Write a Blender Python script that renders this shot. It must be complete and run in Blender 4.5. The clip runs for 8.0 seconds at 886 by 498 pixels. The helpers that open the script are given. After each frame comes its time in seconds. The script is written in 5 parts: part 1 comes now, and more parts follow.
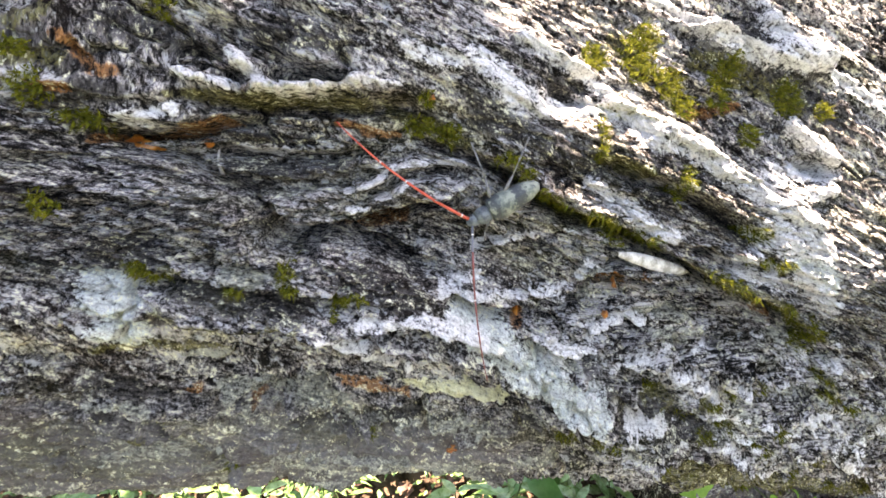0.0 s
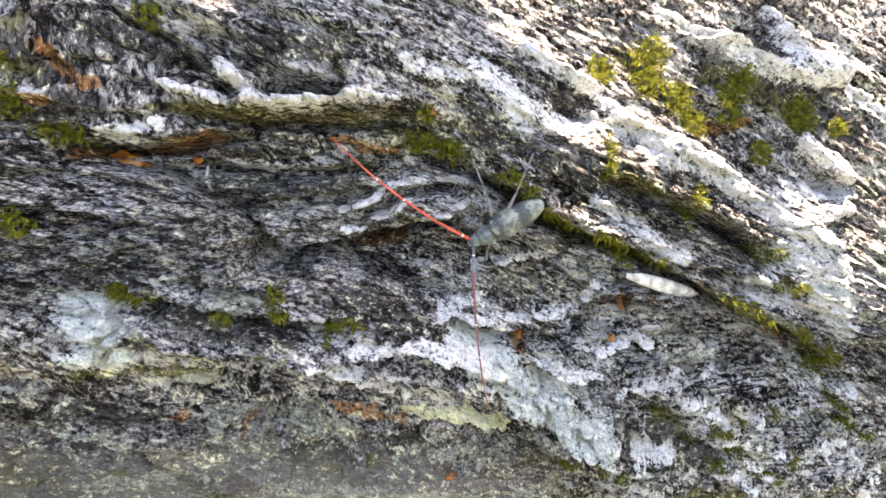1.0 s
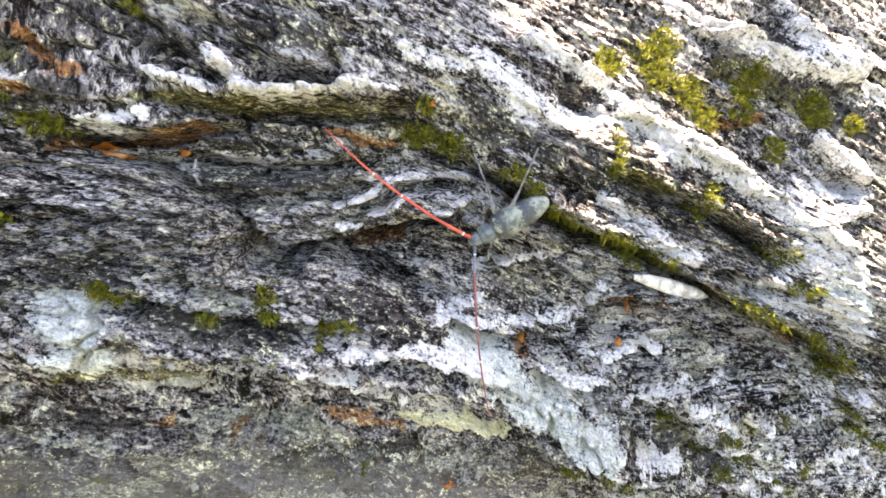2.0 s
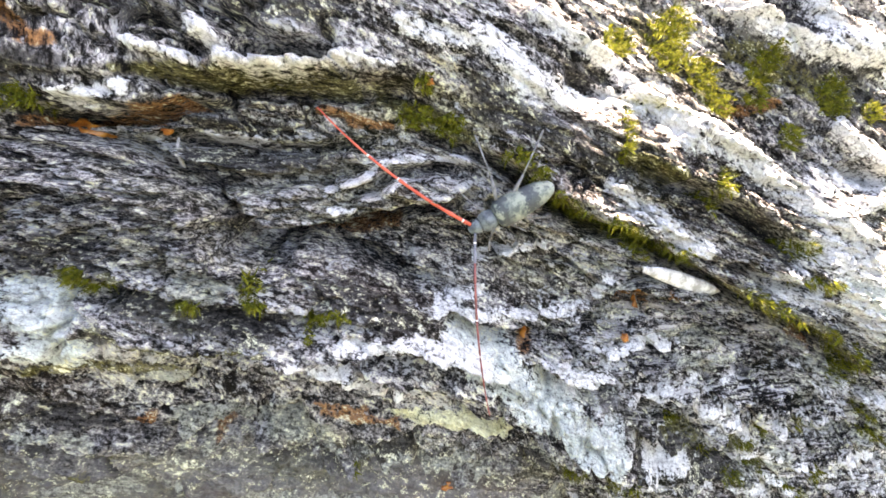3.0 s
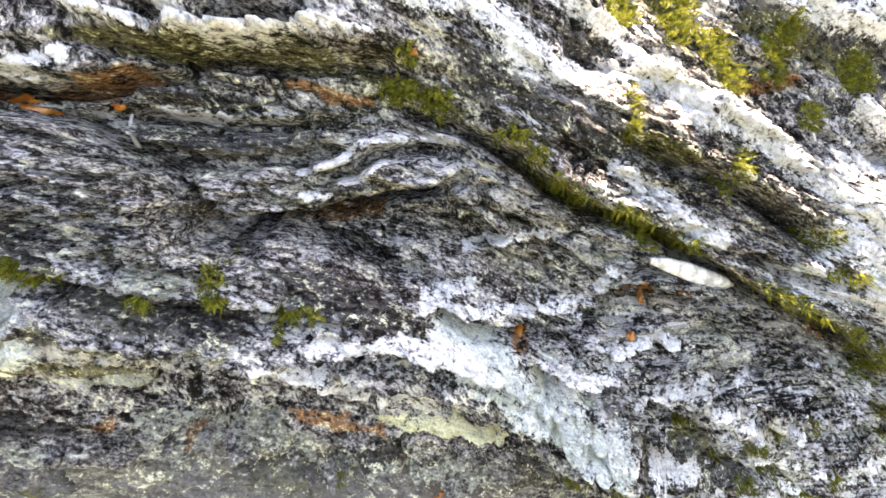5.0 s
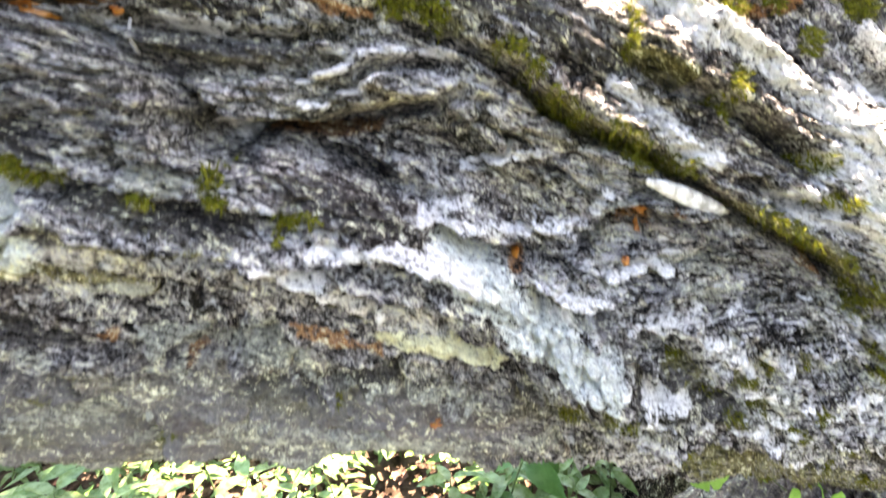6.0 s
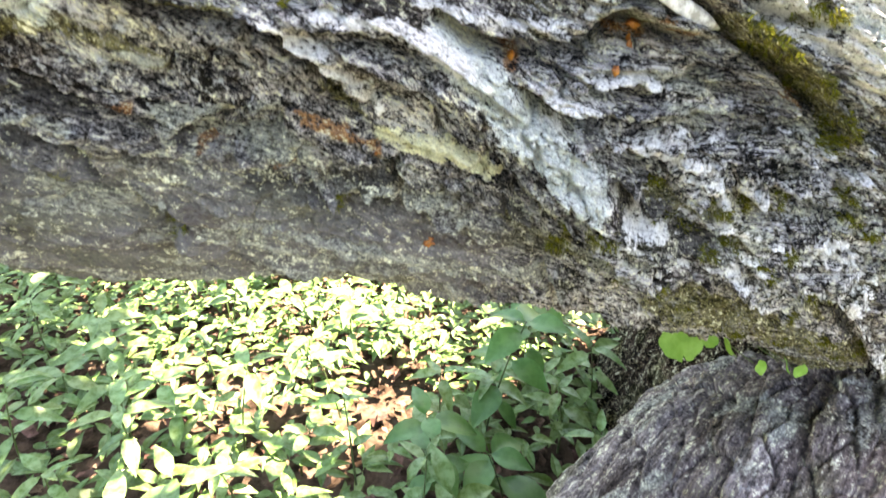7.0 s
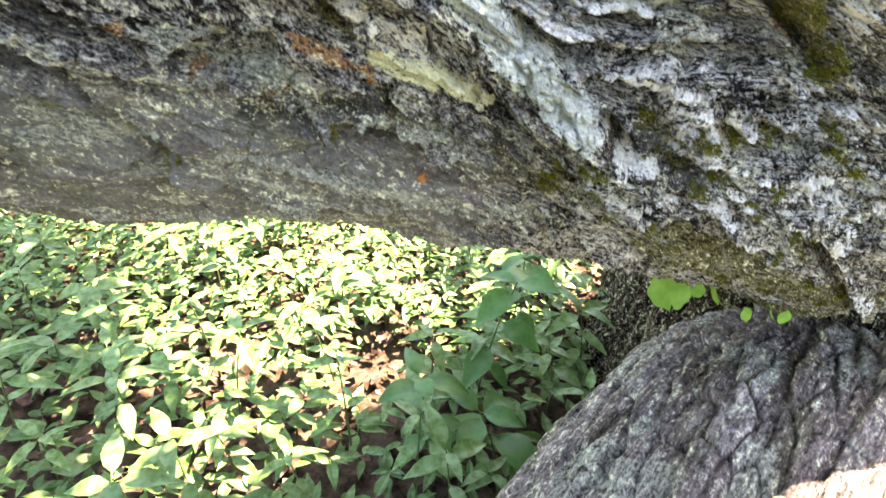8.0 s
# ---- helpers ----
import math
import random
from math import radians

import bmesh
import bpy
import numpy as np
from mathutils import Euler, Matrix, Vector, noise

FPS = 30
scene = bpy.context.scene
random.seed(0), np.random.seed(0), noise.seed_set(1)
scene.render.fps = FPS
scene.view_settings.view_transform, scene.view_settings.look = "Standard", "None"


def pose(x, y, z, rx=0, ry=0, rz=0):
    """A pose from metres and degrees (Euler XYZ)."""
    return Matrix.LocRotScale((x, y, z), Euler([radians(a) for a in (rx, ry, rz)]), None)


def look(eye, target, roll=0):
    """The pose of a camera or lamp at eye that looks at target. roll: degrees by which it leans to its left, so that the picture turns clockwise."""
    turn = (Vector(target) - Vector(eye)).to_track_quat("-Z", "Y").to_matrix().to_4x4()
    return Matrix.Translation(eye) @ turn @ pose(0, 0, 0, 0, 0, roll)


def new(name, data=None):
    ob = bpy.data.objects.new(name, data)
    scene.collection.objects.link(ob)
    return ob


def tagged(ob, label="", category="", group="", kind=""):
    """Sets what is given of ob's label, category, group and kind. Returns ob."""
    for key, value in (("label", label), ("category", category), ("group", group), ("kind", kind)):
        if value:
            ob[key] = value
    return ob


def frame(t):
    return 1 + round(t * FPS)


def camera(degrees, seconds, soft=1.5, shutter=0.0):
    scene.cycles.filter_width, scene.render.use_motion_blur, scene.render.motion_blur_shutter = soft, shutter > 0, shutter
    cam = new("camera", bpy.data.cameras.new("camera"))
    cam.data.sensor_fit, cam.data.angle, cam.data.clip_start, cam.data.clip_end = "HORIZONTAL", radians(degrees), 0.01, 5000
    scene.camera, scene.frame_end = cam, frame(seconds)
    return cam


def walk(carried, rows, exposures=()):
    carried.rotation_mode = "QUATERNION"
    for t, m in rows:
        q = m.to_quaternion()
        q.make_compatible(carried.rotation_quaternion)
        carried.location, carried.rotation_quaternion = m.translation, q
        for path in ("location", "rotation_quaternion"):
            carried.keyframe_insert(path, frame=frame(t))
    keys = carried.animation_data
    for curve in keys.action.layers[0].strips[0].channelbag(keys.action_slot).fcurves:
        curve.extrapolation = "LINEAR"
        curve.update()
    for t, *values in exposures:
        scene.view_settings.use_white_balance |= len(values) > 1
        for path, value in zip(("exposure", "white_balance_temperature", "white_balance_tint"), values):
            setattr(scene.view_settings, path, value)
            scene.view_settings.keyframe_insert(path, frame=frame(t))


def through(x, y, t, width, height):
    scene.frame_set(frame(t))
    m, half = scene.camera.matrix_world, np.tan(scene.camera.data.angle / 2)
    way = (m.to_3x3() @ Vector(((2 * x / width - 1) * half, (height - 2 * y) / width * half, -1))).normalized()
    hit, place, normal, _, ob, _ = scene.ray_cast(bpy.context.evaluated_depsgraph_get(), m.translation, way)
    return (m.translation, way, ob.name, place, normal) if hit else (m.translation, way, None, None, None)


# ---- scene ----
cam = camera(77.2, 8.0, soft=1.55, shutter=0.5)
METRES, EYE, TILT, LEAN, TURN = 0.12, 0.90, -25.0, 0.0, 0.0
ROWS = [
    (0.0, 0.0, 0.0, 0.0, 0.0, 0.0, -0.0),
    (0.5, 0.0052, 0.0365, 0.0153, -0.06, 0.79, 0.27),
    (1.0, 0.0009, 0.0707, 0.0262, -0.01, 1.14, -0.23),
    (1.5, 0.0023, 0.1029, 0.0261, 0.02, 1.31, -0.38),
    (3.0, 0.0088, 0.2155, -0.0065, 0.1, 1.37, -1.01),
    (3.5, 0.0261, 0.2569, -0.0245, 0.09, 1.44, -0.91),
    (4.0, 0.0393, 0.2904, -0.0347, 0.15, 1.51, -0.6),
    (5.5, 0.0404, 0.3602, -0.0423, 0.35, 1.17, -0.96),
    (6.0, 0.0516, 0.3273, -0.1579, 0.38, -1.11, -1.22),
    (6.5, 0.0658, 0.2652, -0.3486, 0.31, -4.59, -1.2),
    (7.0, 0.067, 0.2153, -0.483, 0.13, -8.4, -3.05),
    (7.5, 0.0637, 0.1898, -0.531, -0.01, -10.0, -3.06),
    (8.0, 0.0604, 0.1725, -0.6051, -1.01, -11.12, -2.58),
]
BASE = pose(0, 0, EYE, TILT, LEAN, TURN)   # the frame of the first view: x right, y ahead, z up
walk(cam, [(t, BASE @ pose(METRES * x, METRES * y, METRES * z, 90 + pitch, roll, yaw)) for t, x, y, z, yaw, pitch, roll in ROWS],
     exposures=[(0.0, 3.42, 8300, 22), (1.5, 3.66, 8300, 22), (5.5, 3.92, 8300, 22), (8.0, 3.5, 8400, 15)])

# ---- light ----
SUN = Vector((0.34, 0.19, 0.91)).normalized()      # towards the sun
world = bpy.data.worlds.new("world")
scene.world = world
world.use_nodes = True
sky = world.node_tree.nodes.new("ShaderNodeTexSky")
sky.sky_type, sky.sun_disc = "NISHITA", False
sky.sun_elevation, sky.sun_rotation = math.asin(SUN.z), math.atan2(SUN.x, SUN.y)
world.node_tree.links.new(sky.outputs[0], world.node_tree.nodes["Background"].inputs[0])
world.node_tree.nodes["Background"].inputs[1].default_value = 0.095
sun = new("sun", bpy.data.lights.new("sun", "SUN"))
sun.data.energy, sun.data.angle, sun.data.color = 5.0, radians(0.53), (1.0, 0.95, 0.86)
sun.matrix_world = look(SUN * 30, (0, 0, 0))

# ---- materials ----
def material(name, rough=0.8, spec=0.3):
    m = bpy.data.materials.new(name)
    m.use_nodes = True
    b = m.node_tree.nodes["Principled BSDF"]
    b.inputs["Roughness"].default_value = rough
    b.inputs["Specular IOR Level"].default_value = spec
    return m, m.node_tree, b


def node(nt, kind, *links, **values):
    """A node; links: (input, socket) pairs; values: attributes of the node."""
    n = nt.nodes.new(kind)
    for key, value in values.items():
        setattr(n, key, value)
    for k, s in links:
        if hasattr(s, "is_output"):
            nt.links.new(s, n.inputs[k])
        else:
            n.inputs[k].default_value = s
    return n


def attr(nt, name):
    return node(nt, "ShaderNodeAttribute", attribute_name=name)


def math_(nt, op, a, b=0.0, clamp=False):
    return node(nt, "ShaderNodeMath", (0, a), (1, b), operation=op, use_clamp=clamp).outputs[0]


def noise_(nt, vector, scale, detail=4.0, rough=0.6, stretch=(1, 1, 1), shift=0.0, distort=0.0):
    mp = node(nt, "ShaderNodeMapping", (0, vector), ("Location", (shift, shift * 0.7, shift * 0.3)), ("Scale", stretch))
    return node(nt, "ShaderNodeTexNoise", ("Vector", mp.outputs[0]), ("Scale", scale), ("Detail", detail), ("Roughness", rough), ("Distortion", distort)).outputs[0]


def step_(nt, value, low, high):
    return node(nt, "ShaderNodeMapRange", (0, value), (1, low), (2, high), interpolation_type="SMOOTHSTEP").outputs[0]


def blend(nt, fac, a, b):
    n = node(nt, "ShaderNodeMix", data_type="RGBA")
    for k, s in ((0, fac), (6, a), (7, b)):
        if hasattr(s, "is_output"):
            nt.links.new(s, n.inputs[k])
        elif k == 0:
            n.inputs[k].default_value = s
        else:
            n.inputs[k].default_value = (*s, 1)
    return n.outputs[2]


def bump_(nt, height, distance, strength, normal=None):
    n = node(nt, "ShaderNodeBump", ("Height", height), ("Distance", distance), ("Strength", strength))
    if normal:
        nt.links.new(normal, n.inputs["Normal"])
    return n.outputs[0]


def bark_material(name, tint=(1, 1, 1), fleck=0.0, gain=1.0):
    """Furrowed grey bark with granules of crust lichen. The grain runs along the first axis of the grain attribute (mm)."""
    m, nt, b = material(name, 0.92, 0.04)
    g = attr(nt, "grain").outputs[1]
    torn_ = attr(nt, "torn").outputs[2]
    drift = noise_(nt, g, 0.05, 3, 0.55, (0.5, 1, 1), 11)
    mid = noise_(nt, g, 0.15, 5, 0.62, (0.45, 1, 1), 3, 0.4)
    fine = noise_(nt, g, 0.42, 6, 0.70, (0.66, 1, 1), 7, 0.3)
    grit = noise_(nt, g, 1.0, 5, 0.74, (0.9, 1, 1), 19, 0.2)
    fibre = noise_(nt, g, 0.75, 6, 0.70, (0.13, 1.0, 0.8), 29, 0.5)
    # granular bark on the ridges, fibrous bark on the torn layers
    def mixed(a, b, c, d):
        return math_(nt, "ADD", math_(nt, "ADD", math_(nt, "MULTIPLY", mid, a), math_(nt, "MULTIPLY", fine, b)), math_(nt, "ADD", math_(nt, "MULTIPLY", grit, c), math_(nt, "MULTIPLY", fibre, d)))

    grains, fibres = mixed(0.16, 0.36, 0.32, 0.16), mixed(0.20, 0.18, 0.20, 0.42)
    fibres = math_(nt, "ADD", math_(nt, "MULTIPLY", fibres, 1.3), -0.15)
    tone = math_(nt, "ADD", math_(nt, "MULTIPLY", grains, math_(nt, "SUBTRACT", 1.0, torn_)), math_(nt, "MULTIPLY", fibres, torn_))
    tone = math_(nt, "ADD", tone, math_(nt, "MULTIPLY", math_(nt, "SUBTRACT", noise_(nt, g, 0.07, 3, 0.5, (0.45, 1, 1), 83), 0.5), 0.10))
    # smooth weathered bark keeps less of the granular contrast
    calm = attr(nt, "calm").outputs[2]
    tone = math_(nt, "ADD", tone, math_(nt, "MULTIPLY", calm, math_(nt, "SUBTRACT", 0.506, tone)))
    ramp = node(nt, "ShaderNodeValToRGB", (0, tone))
    el = ramp.color_ramp.elements
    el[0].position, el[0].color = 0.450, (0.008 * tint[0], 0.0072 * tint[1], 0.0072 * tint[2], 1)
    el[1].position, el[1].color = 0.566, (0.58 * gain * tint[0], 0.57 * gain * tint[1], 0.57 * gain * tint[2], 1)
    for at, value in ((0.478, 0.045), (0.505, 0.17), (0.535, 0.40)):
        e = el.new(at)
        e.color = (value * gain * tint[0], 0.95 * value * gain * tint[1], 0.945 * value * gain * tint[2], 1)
    col = ramp.outputs[0]
    # brown and olive drifts
    col = blend(nt, math_(nt, "MULTIPLY", step_(nt, drift, 0.48, 0.66), 0.45), col, blend(nt, step_(nt, tone, 0.46, 0.56), (0.018, 0.012, 0.009), (0.19, 0.135, 0.10)))
    col = blend(nt, math_(nt, "MULTIPLY", step_(nt, noise_(nt, g, 0.05, 3, 0.5, (0.5, 1, 1), 41), 0.52, 0.68), 0.45), col, blend(nt, step_(nt, tone, 0.46, 0.56), (0.02, 0.02, 0.008), (0.27, 0.265, 0.15)))
    # pale granules of lichen
    speck = math_(nt, "ADD", math_(nt, "MULTIPLY", noise_(nt, g, 0.50, 5, 0.70, (0.75, 1, 1), 53, 0.3), 0.80), math_(nt, "MULTIPLY", noise_(nt, g, 0.07, 2, 0.5, (0.5, 1, 1), 67), 0.35))
    col = blend(nt, math_(nt, "MULTIPLY", step_(nt, speck, 0.605 - fleck, 0.70 - fleck), math_(nt, "MULTIPLY", math_(nt, "SUBTRACT", 1.0, calm), 0.75)), col, (0.58, 0.59, 0.585))
    # stains, crusts, painted-in shade and sunlight that break up into granules towards their edges
    ragged = math_(nt, "ADD", math_(nt, "MULTIPLY", fine, 0.45), math_(nt, "ADD", math_(nt, "MULTIPLY", mid, 0.20), math_(nt, "MULTIPLY", grit, 0.35)))
    ragged = node(nt, "ShaderNodeMapRange", (0, ragged), (1, 0.38), (2, 0.62)).outputs[0]
    cells = node(nt, "ShaderNodeTexVoronoi", ("Vector", node(nt, "ShaderNodeVectorMath", (0, g), (1, node(nt, "ShaderNodeVectorMath", (0, node(nt, "ShaderNodeTexNoise", ("Vector", g), ("Scale", 0.5)).outputs[1]), (1, (2.2, 2.2, 2.2)), operation="MULTIPLY").outputs[0])).outputs[0]), ("Scale", 0.42), feature="DISTANCE_TO_EDGE").outputs[0]
    gaps = step_(nt, math_(nt, "ADD", cells, math_(nt, "MULTIPLY", grit, 0.12)), 0.06, 0.13)
    spots = step_(nt, math_(nt, "ADD", math_(nt, "MULTIPLY", grit, 0.40), math_(nt, "ADD", math_(nt, "MULTIPLY", fine, 0.25), math_(nt, "MULTIPLY", fibre, 0.35))), 0.40, 0.57)
    for key, shade, dark, low, high, most in (
        ("dark", (0.075, 0.071, 0.070), (0.006, 0.0055, 0.005), 0.78, 1.32, 0.86),
        ("wood", (0.195, 0.192, 0.138), (0.065, 0.062, 0.045), 0.8, 1.55, 0.65),
        ("olive", (0.145, 0.135, 0.042), (0.014, 0.013, 0.006), 0.95, 1.4, 0.88),
        ("rust", (0.34, 0.145, 0.040), (0.035, 0.016, 0.009), 0.95, 1.4, 0.9),
        ("pale", (0.41, 0.42, 0.36), (0.070, 0.069, 0.060), 0.8, 1.3, 0.88),
        ("aqua", (0.70, 0.76, 0.73), (0.14, 0.15, 0.145), 0.72, 1.1, 0.95),
        ("yellow", (0.84, 0.83, 0.57), (0.30, 0.29, 0.17), 0.62, 0.95, 1),
        ("white", (0.86, 0.86, 0.85), (0.22, 0.215, 0.21), 0.8, 1.18, 0.97),
    ):
        edge = step_(nt, math_(nt, "ADD", math_(nt, "MULTIPLY", attr(nt, key).outputs[2], 0.8), ragged), low, high)
        mottle = spots
        if key in ("aqua", "yellow", "white"):
            mottle = math_(nt, "MULTIPLY", math_(nt, "ADD", math_(nt, "MULTIPLY", gaps, 0.45), 0.55), math_(nt, "ADD", math_(nt, "MULTIPLY", spots, 0.55), 0.45))
        col = blend(nt, math_(nt, "MULTIPLY", edge, most), col, blend(nt, mottle, dark, shade))
    nt.links.new(col, b.inputs["Base Color"])
    n1 = bump_(nt, fine, 0.0020, 0.9)
    n2 = bump_(nt, math_(nt, "ADD", grit, math_(nt, "MULTIPLY", fibre, 1.0)), 0.0014, 0.95, n1)
    nt.links.new(n2, b.inputs["Normal"])
    return m


def plain_material(name, dark, light, scale, rough=0.7, spec=0.3, low=0.35, high=0.65, relief=0.0, through=0.0, vary=0.0):
    """Two tones mixed by noise at a real size, with a little relief. through: light that passes through a leaf."""
    m, nt, b = material(name, rough, spec)
    p = node(nt, "ShaderNodeTexCoord").outputs["Object"]
    n = noise_(nt, p, scale, 5, 0.65)
    col = blend(nt, step_(nt, n, low, high), dark, light)
    if vary:
        r = node(nt, "ShaderNodeObjectInfo").outputs["Random"]
        i = node(nt, "ShaderNodeNewGeometry").outputs["Random Per Island"]
        v = math_(nt, "FRACT", math_(nt, "ADD", r, i))
        hs = node(nt, "ShaderNodeHueSaturation", ("Hue", math_(nt, "ADD", math_(nt, "MULTIPLY", v, 0.05 * vary), 0.5 - 0.03 * vary)),
                  ("Value", math_(nt, "ADD", math_(nt, "MULTIPLY", math_(nt, "FRACT", math_(nt, "MULTIPLY", v, 7.3)), 0.6 * vary), 1 - 0.3 * vary)), ("Color", col))
        col = hs.outputs[0]
    nt.links.new(col, b.inputs["Base Color"])
    if relief:
        nt.links.new(bump_(nt, n, relief, 0.8), b.inputs["Normal"])
    if through:
        t = node(nt, "ShaderNodeBsdfTranslucent", ("Color", col))
        mix = node(nt, "ShaderNodeMixShader", (0, through), (1, b.outputs[0]), (2, t.outputs[0]))
        nt.links.new(mix.outputs[0], nt.nodes["Material Output"].inputs[0])
    return m


BARK = bark_material("bark")
ROOT_BARK = bark_material("root bark", (1.12, 1.0, 0.97), -0.06, 1.0)
# bole bark: much darker and browner than the root bark
BOLE_BARK = bark_material("dark brown bole bark", (0.36, 0.27, 0.20), -0.14, 0.5)
MOSS = plain_material("moss", (0.035, 0.045, 0.006), (0.17, 0.175, 0.022), 600, 0.85, 0.05, through=0.25, vary=1.0)
LEAF = plain_material("herb leaf", (0.075, 0.150, 0.028), (0.175, 0.290, 0.115), 60, 0.38, 0.4, through=0.22, vary=0.6)
BROAD = plain_material("broad leaf", (0.060, 0.165, 0.040), (0.095, 0.225, 0.062), 40, 0.40, 0.45, through=0.3, vary=0.3)
LIME = plain_material("young leaf", (0.16, 0.34, 0.05), (0.22, 0.42, 0.08), 90, 0.5, 0.3, through=0.4, vary=0.4)
STEM = plain_material("herb stem", (0.05, 0.09, 0.025), (0.10, 0.13, 0.05), 90, 0.6)
RESIN = plain_material("resin", (0.15, 0.035, 0.005), (0.36, 0.14, 0.02), 260, 0.28, 0.5, relief=0.0006)
FLAKE = plain_material("pale peeled bark", (0.26, 0.25, 0.235), (0.60, 0.60, 0.59), 300, 0.8, 0.2, relief=0.0004)
TWIG = plain_material("dead twig", (0.20, 0.19, 0.18), (0.42, 0.41, 0.39), 400, 0.8)
def soil_material():
    """Dark crumbly soil with drifts of low green growth."""
    m, nt, b = material("soil", 0.95, 0.03)
    p = node(nt, "ShaderNodeTexCoord").outputs["Object"]
    n = noise_(nt, p, 22, 6, 0.65)
    col = blend(nt, step_(nt, n, 0.35, 0.65), (0.02, 0.013, 0.009), (0.13, 0.09, 0.066))
    far = math_(nt, "MULTIPLY", step_(nt, noise_(nt, p, 0.9, 6, 0.7), 0.40, 0.56), step_(nt, node(nt, "ShaderNodeVectorMath", (0, p), operation="LENGTH").outputs[1], 1.2, 2.4))
    col = blend(nt, far, col, blend(nt, n, (0.035, 0.045, 0.018), (0.09, 0.10, 0.045)))
    nt.links.new(col, b.inputs["Base Color"])
    nt.links.new(bump_(nt, n, 0.012, 0.8), b.inputs["Normal"])
    return m


SOIL = soil_material()
LITTER = plain_material("leaf litter", (0.05, 0.030, 0.02), (0.19, 0.125, 0.09), 35, 0.85, 0.1, vary=1.0)

# ---- noise on arrays ----
TABLE = np.random.RandomState(5).rand(256, 256)


def value_noise(x, y, k=0):
    xi, yi = np.floor(x).astype(int), np.floor(y).astype(int)
    fx, fy = x - xi, y - yi
    fx, fy = fx * fx * (3 - 2 * fx), fy * fy * (3 - 2 * fy)
    xi, yi = xi + 37 * k, yi + 91 * k
    a, b = TABLE[yi % 256, xi % 256], TABLE[yi % 256, (xi + 1) % 256]
    c, d = TABLE[(yi + 1) % 256, xi % 256], TABLE[(yi + 1) % 256, (xi + 1) % 256]
    return (a + (b - a) * fx) * (1 - fy) + (c + (d - c) * fx) * fy


def fractal(x, y, k=0, octaves=4, gain=0.5):
    total, amp, norm = 0.0, 1.0, 0.0
    for o in range(octaves):
        total = total + amp * value_noise(x * 2 ** o, y * 2 ** o, k + o)
        norm += amp
        amp *= gain
    return total / norm - 0.5


def crests(x, y, k=0, octaves=3):
    total, amp, norm = 0.0, 1.0, 0.0
    for o in range(octaves):
        total = total + amp * (1 - np.abs(2 * value_noise(x * 2 ** o, y * 2 ** o, k + o) - 1))
        norm += amp
        amp *= 0.5
    return total / norm - 0.5


def flakes(x, y, k=0):
    """Small plates: each cell of a jittered grid has its own height and tilt (about -0.5 to 0.5); and the distance to the joint."""
    xi, yi = np.floor(x).astype(int), np.floor(y).astype(int)
    best, second, out = np.full(x.shape, 1e9), np.full(x.shape, 1e9), np.zeros(x.shape)
    for dy in (-1, 0, 1):
        for dx in (-1, 0, 1):
            cx, cy = xi + dx, yi + dy
            a, b = TABLE[(cy + 31 * k) % 256, (cx + 17 * k) % 256], TABLE[(cy + 7 + 13 * k) % 256, (cx + 101 + k) % 256]
            px, py = x - cx - a, y - cy - b
            d = px * px + py * py
            near = d < best
            second = np.where(near, best, np.minimum(second, d))
            best = np.where(near, d, best)
            h, t = TABLE[(cx + 5 * k) % 256, (cy + 61) % 256], TABLE[(cx + 77) % 256, (cy + 3 * k) % 256]
            out = np.where(near, h - 0.5 - 0.55 * py + 0.5 * (t - 0.5) * px, out)
    return out - 0.35 * best, np.sqrt(second) - np.sqrt(best)


def smooth(x, low, high):
    t = np.clip((x - low) / (high - low), 0, 1)
    return t * t * (3 - 2 * t)


def sheet(name, points, material_, values=None, parent=None, wrap=False):
    """A grid of points (rows, columns, 3) as one smooth mesh with its point attributes."""
    ny, nx = points.shape[:2]
    idx = np.arange(ny * nx).reshape(ny, nx)
    if wrap:
        idx = np.concatenate([idx, idx[:1]], 0)
    quads = np.stack([idx[:-1, :-1], idx[:-1, 1:], idx[1:, 1:], idx[1:, :-1]], -1).reshape(-1, 4)
    me = bpy.data.meshes.new(name)
    me.vertices.add(ny * nx)
    me.vertices.foreach_set("co", points.astype(np.float32).ravel())
    me.loops.add(quads.size)
    me.loops.foreach_set("vertex_index", quads.astype(np.int32).ravel())
    me.polygons.add(len(quads))
    me.polygons.foreach_set("loop_start", np.arange(0, quads.size, 4, dtype=np.int32))
    me.polygons.foreach_set("use_smooth", np.ones(len(quads), dtype=bool))
    me.update(calc_edges=True)
    for key, arr in (values or {}).items():
        if arr.ndim == 3:
            me.attributes.new(key, "FLOAT_VECTOR", "POINT").data.foreach_set("vector", arr.astype(np.float32).ravel())
        else:
            me.attributes.new(key, "FLOAT", "POINT").data.foreach_set("value", arr.astype(np.float32).ravel())
    me.materials.append(material_)
    ob = new(name, me)
    ob.parent = parent
    return ob


# ---- the leaning trunk: a cone about a slanting axis, measured in mm along it (u) and round it (v) ----
def cone(u, v, h):
    """Place of the bark at u, v (mm), raised by h mm, in the frame of the first view."""
    x, th = u / 1000, v / 182.0
    r = 0.182 + 0.1991 * np.clip(x, -0.45, 0.42) + h / 1000
    return np.stack([x + 0 * th, 0.358 + 0.4806 * x - r * np.cos(th), 0.0567 - 0.0053 * x + r * np.sin(th)], -1)


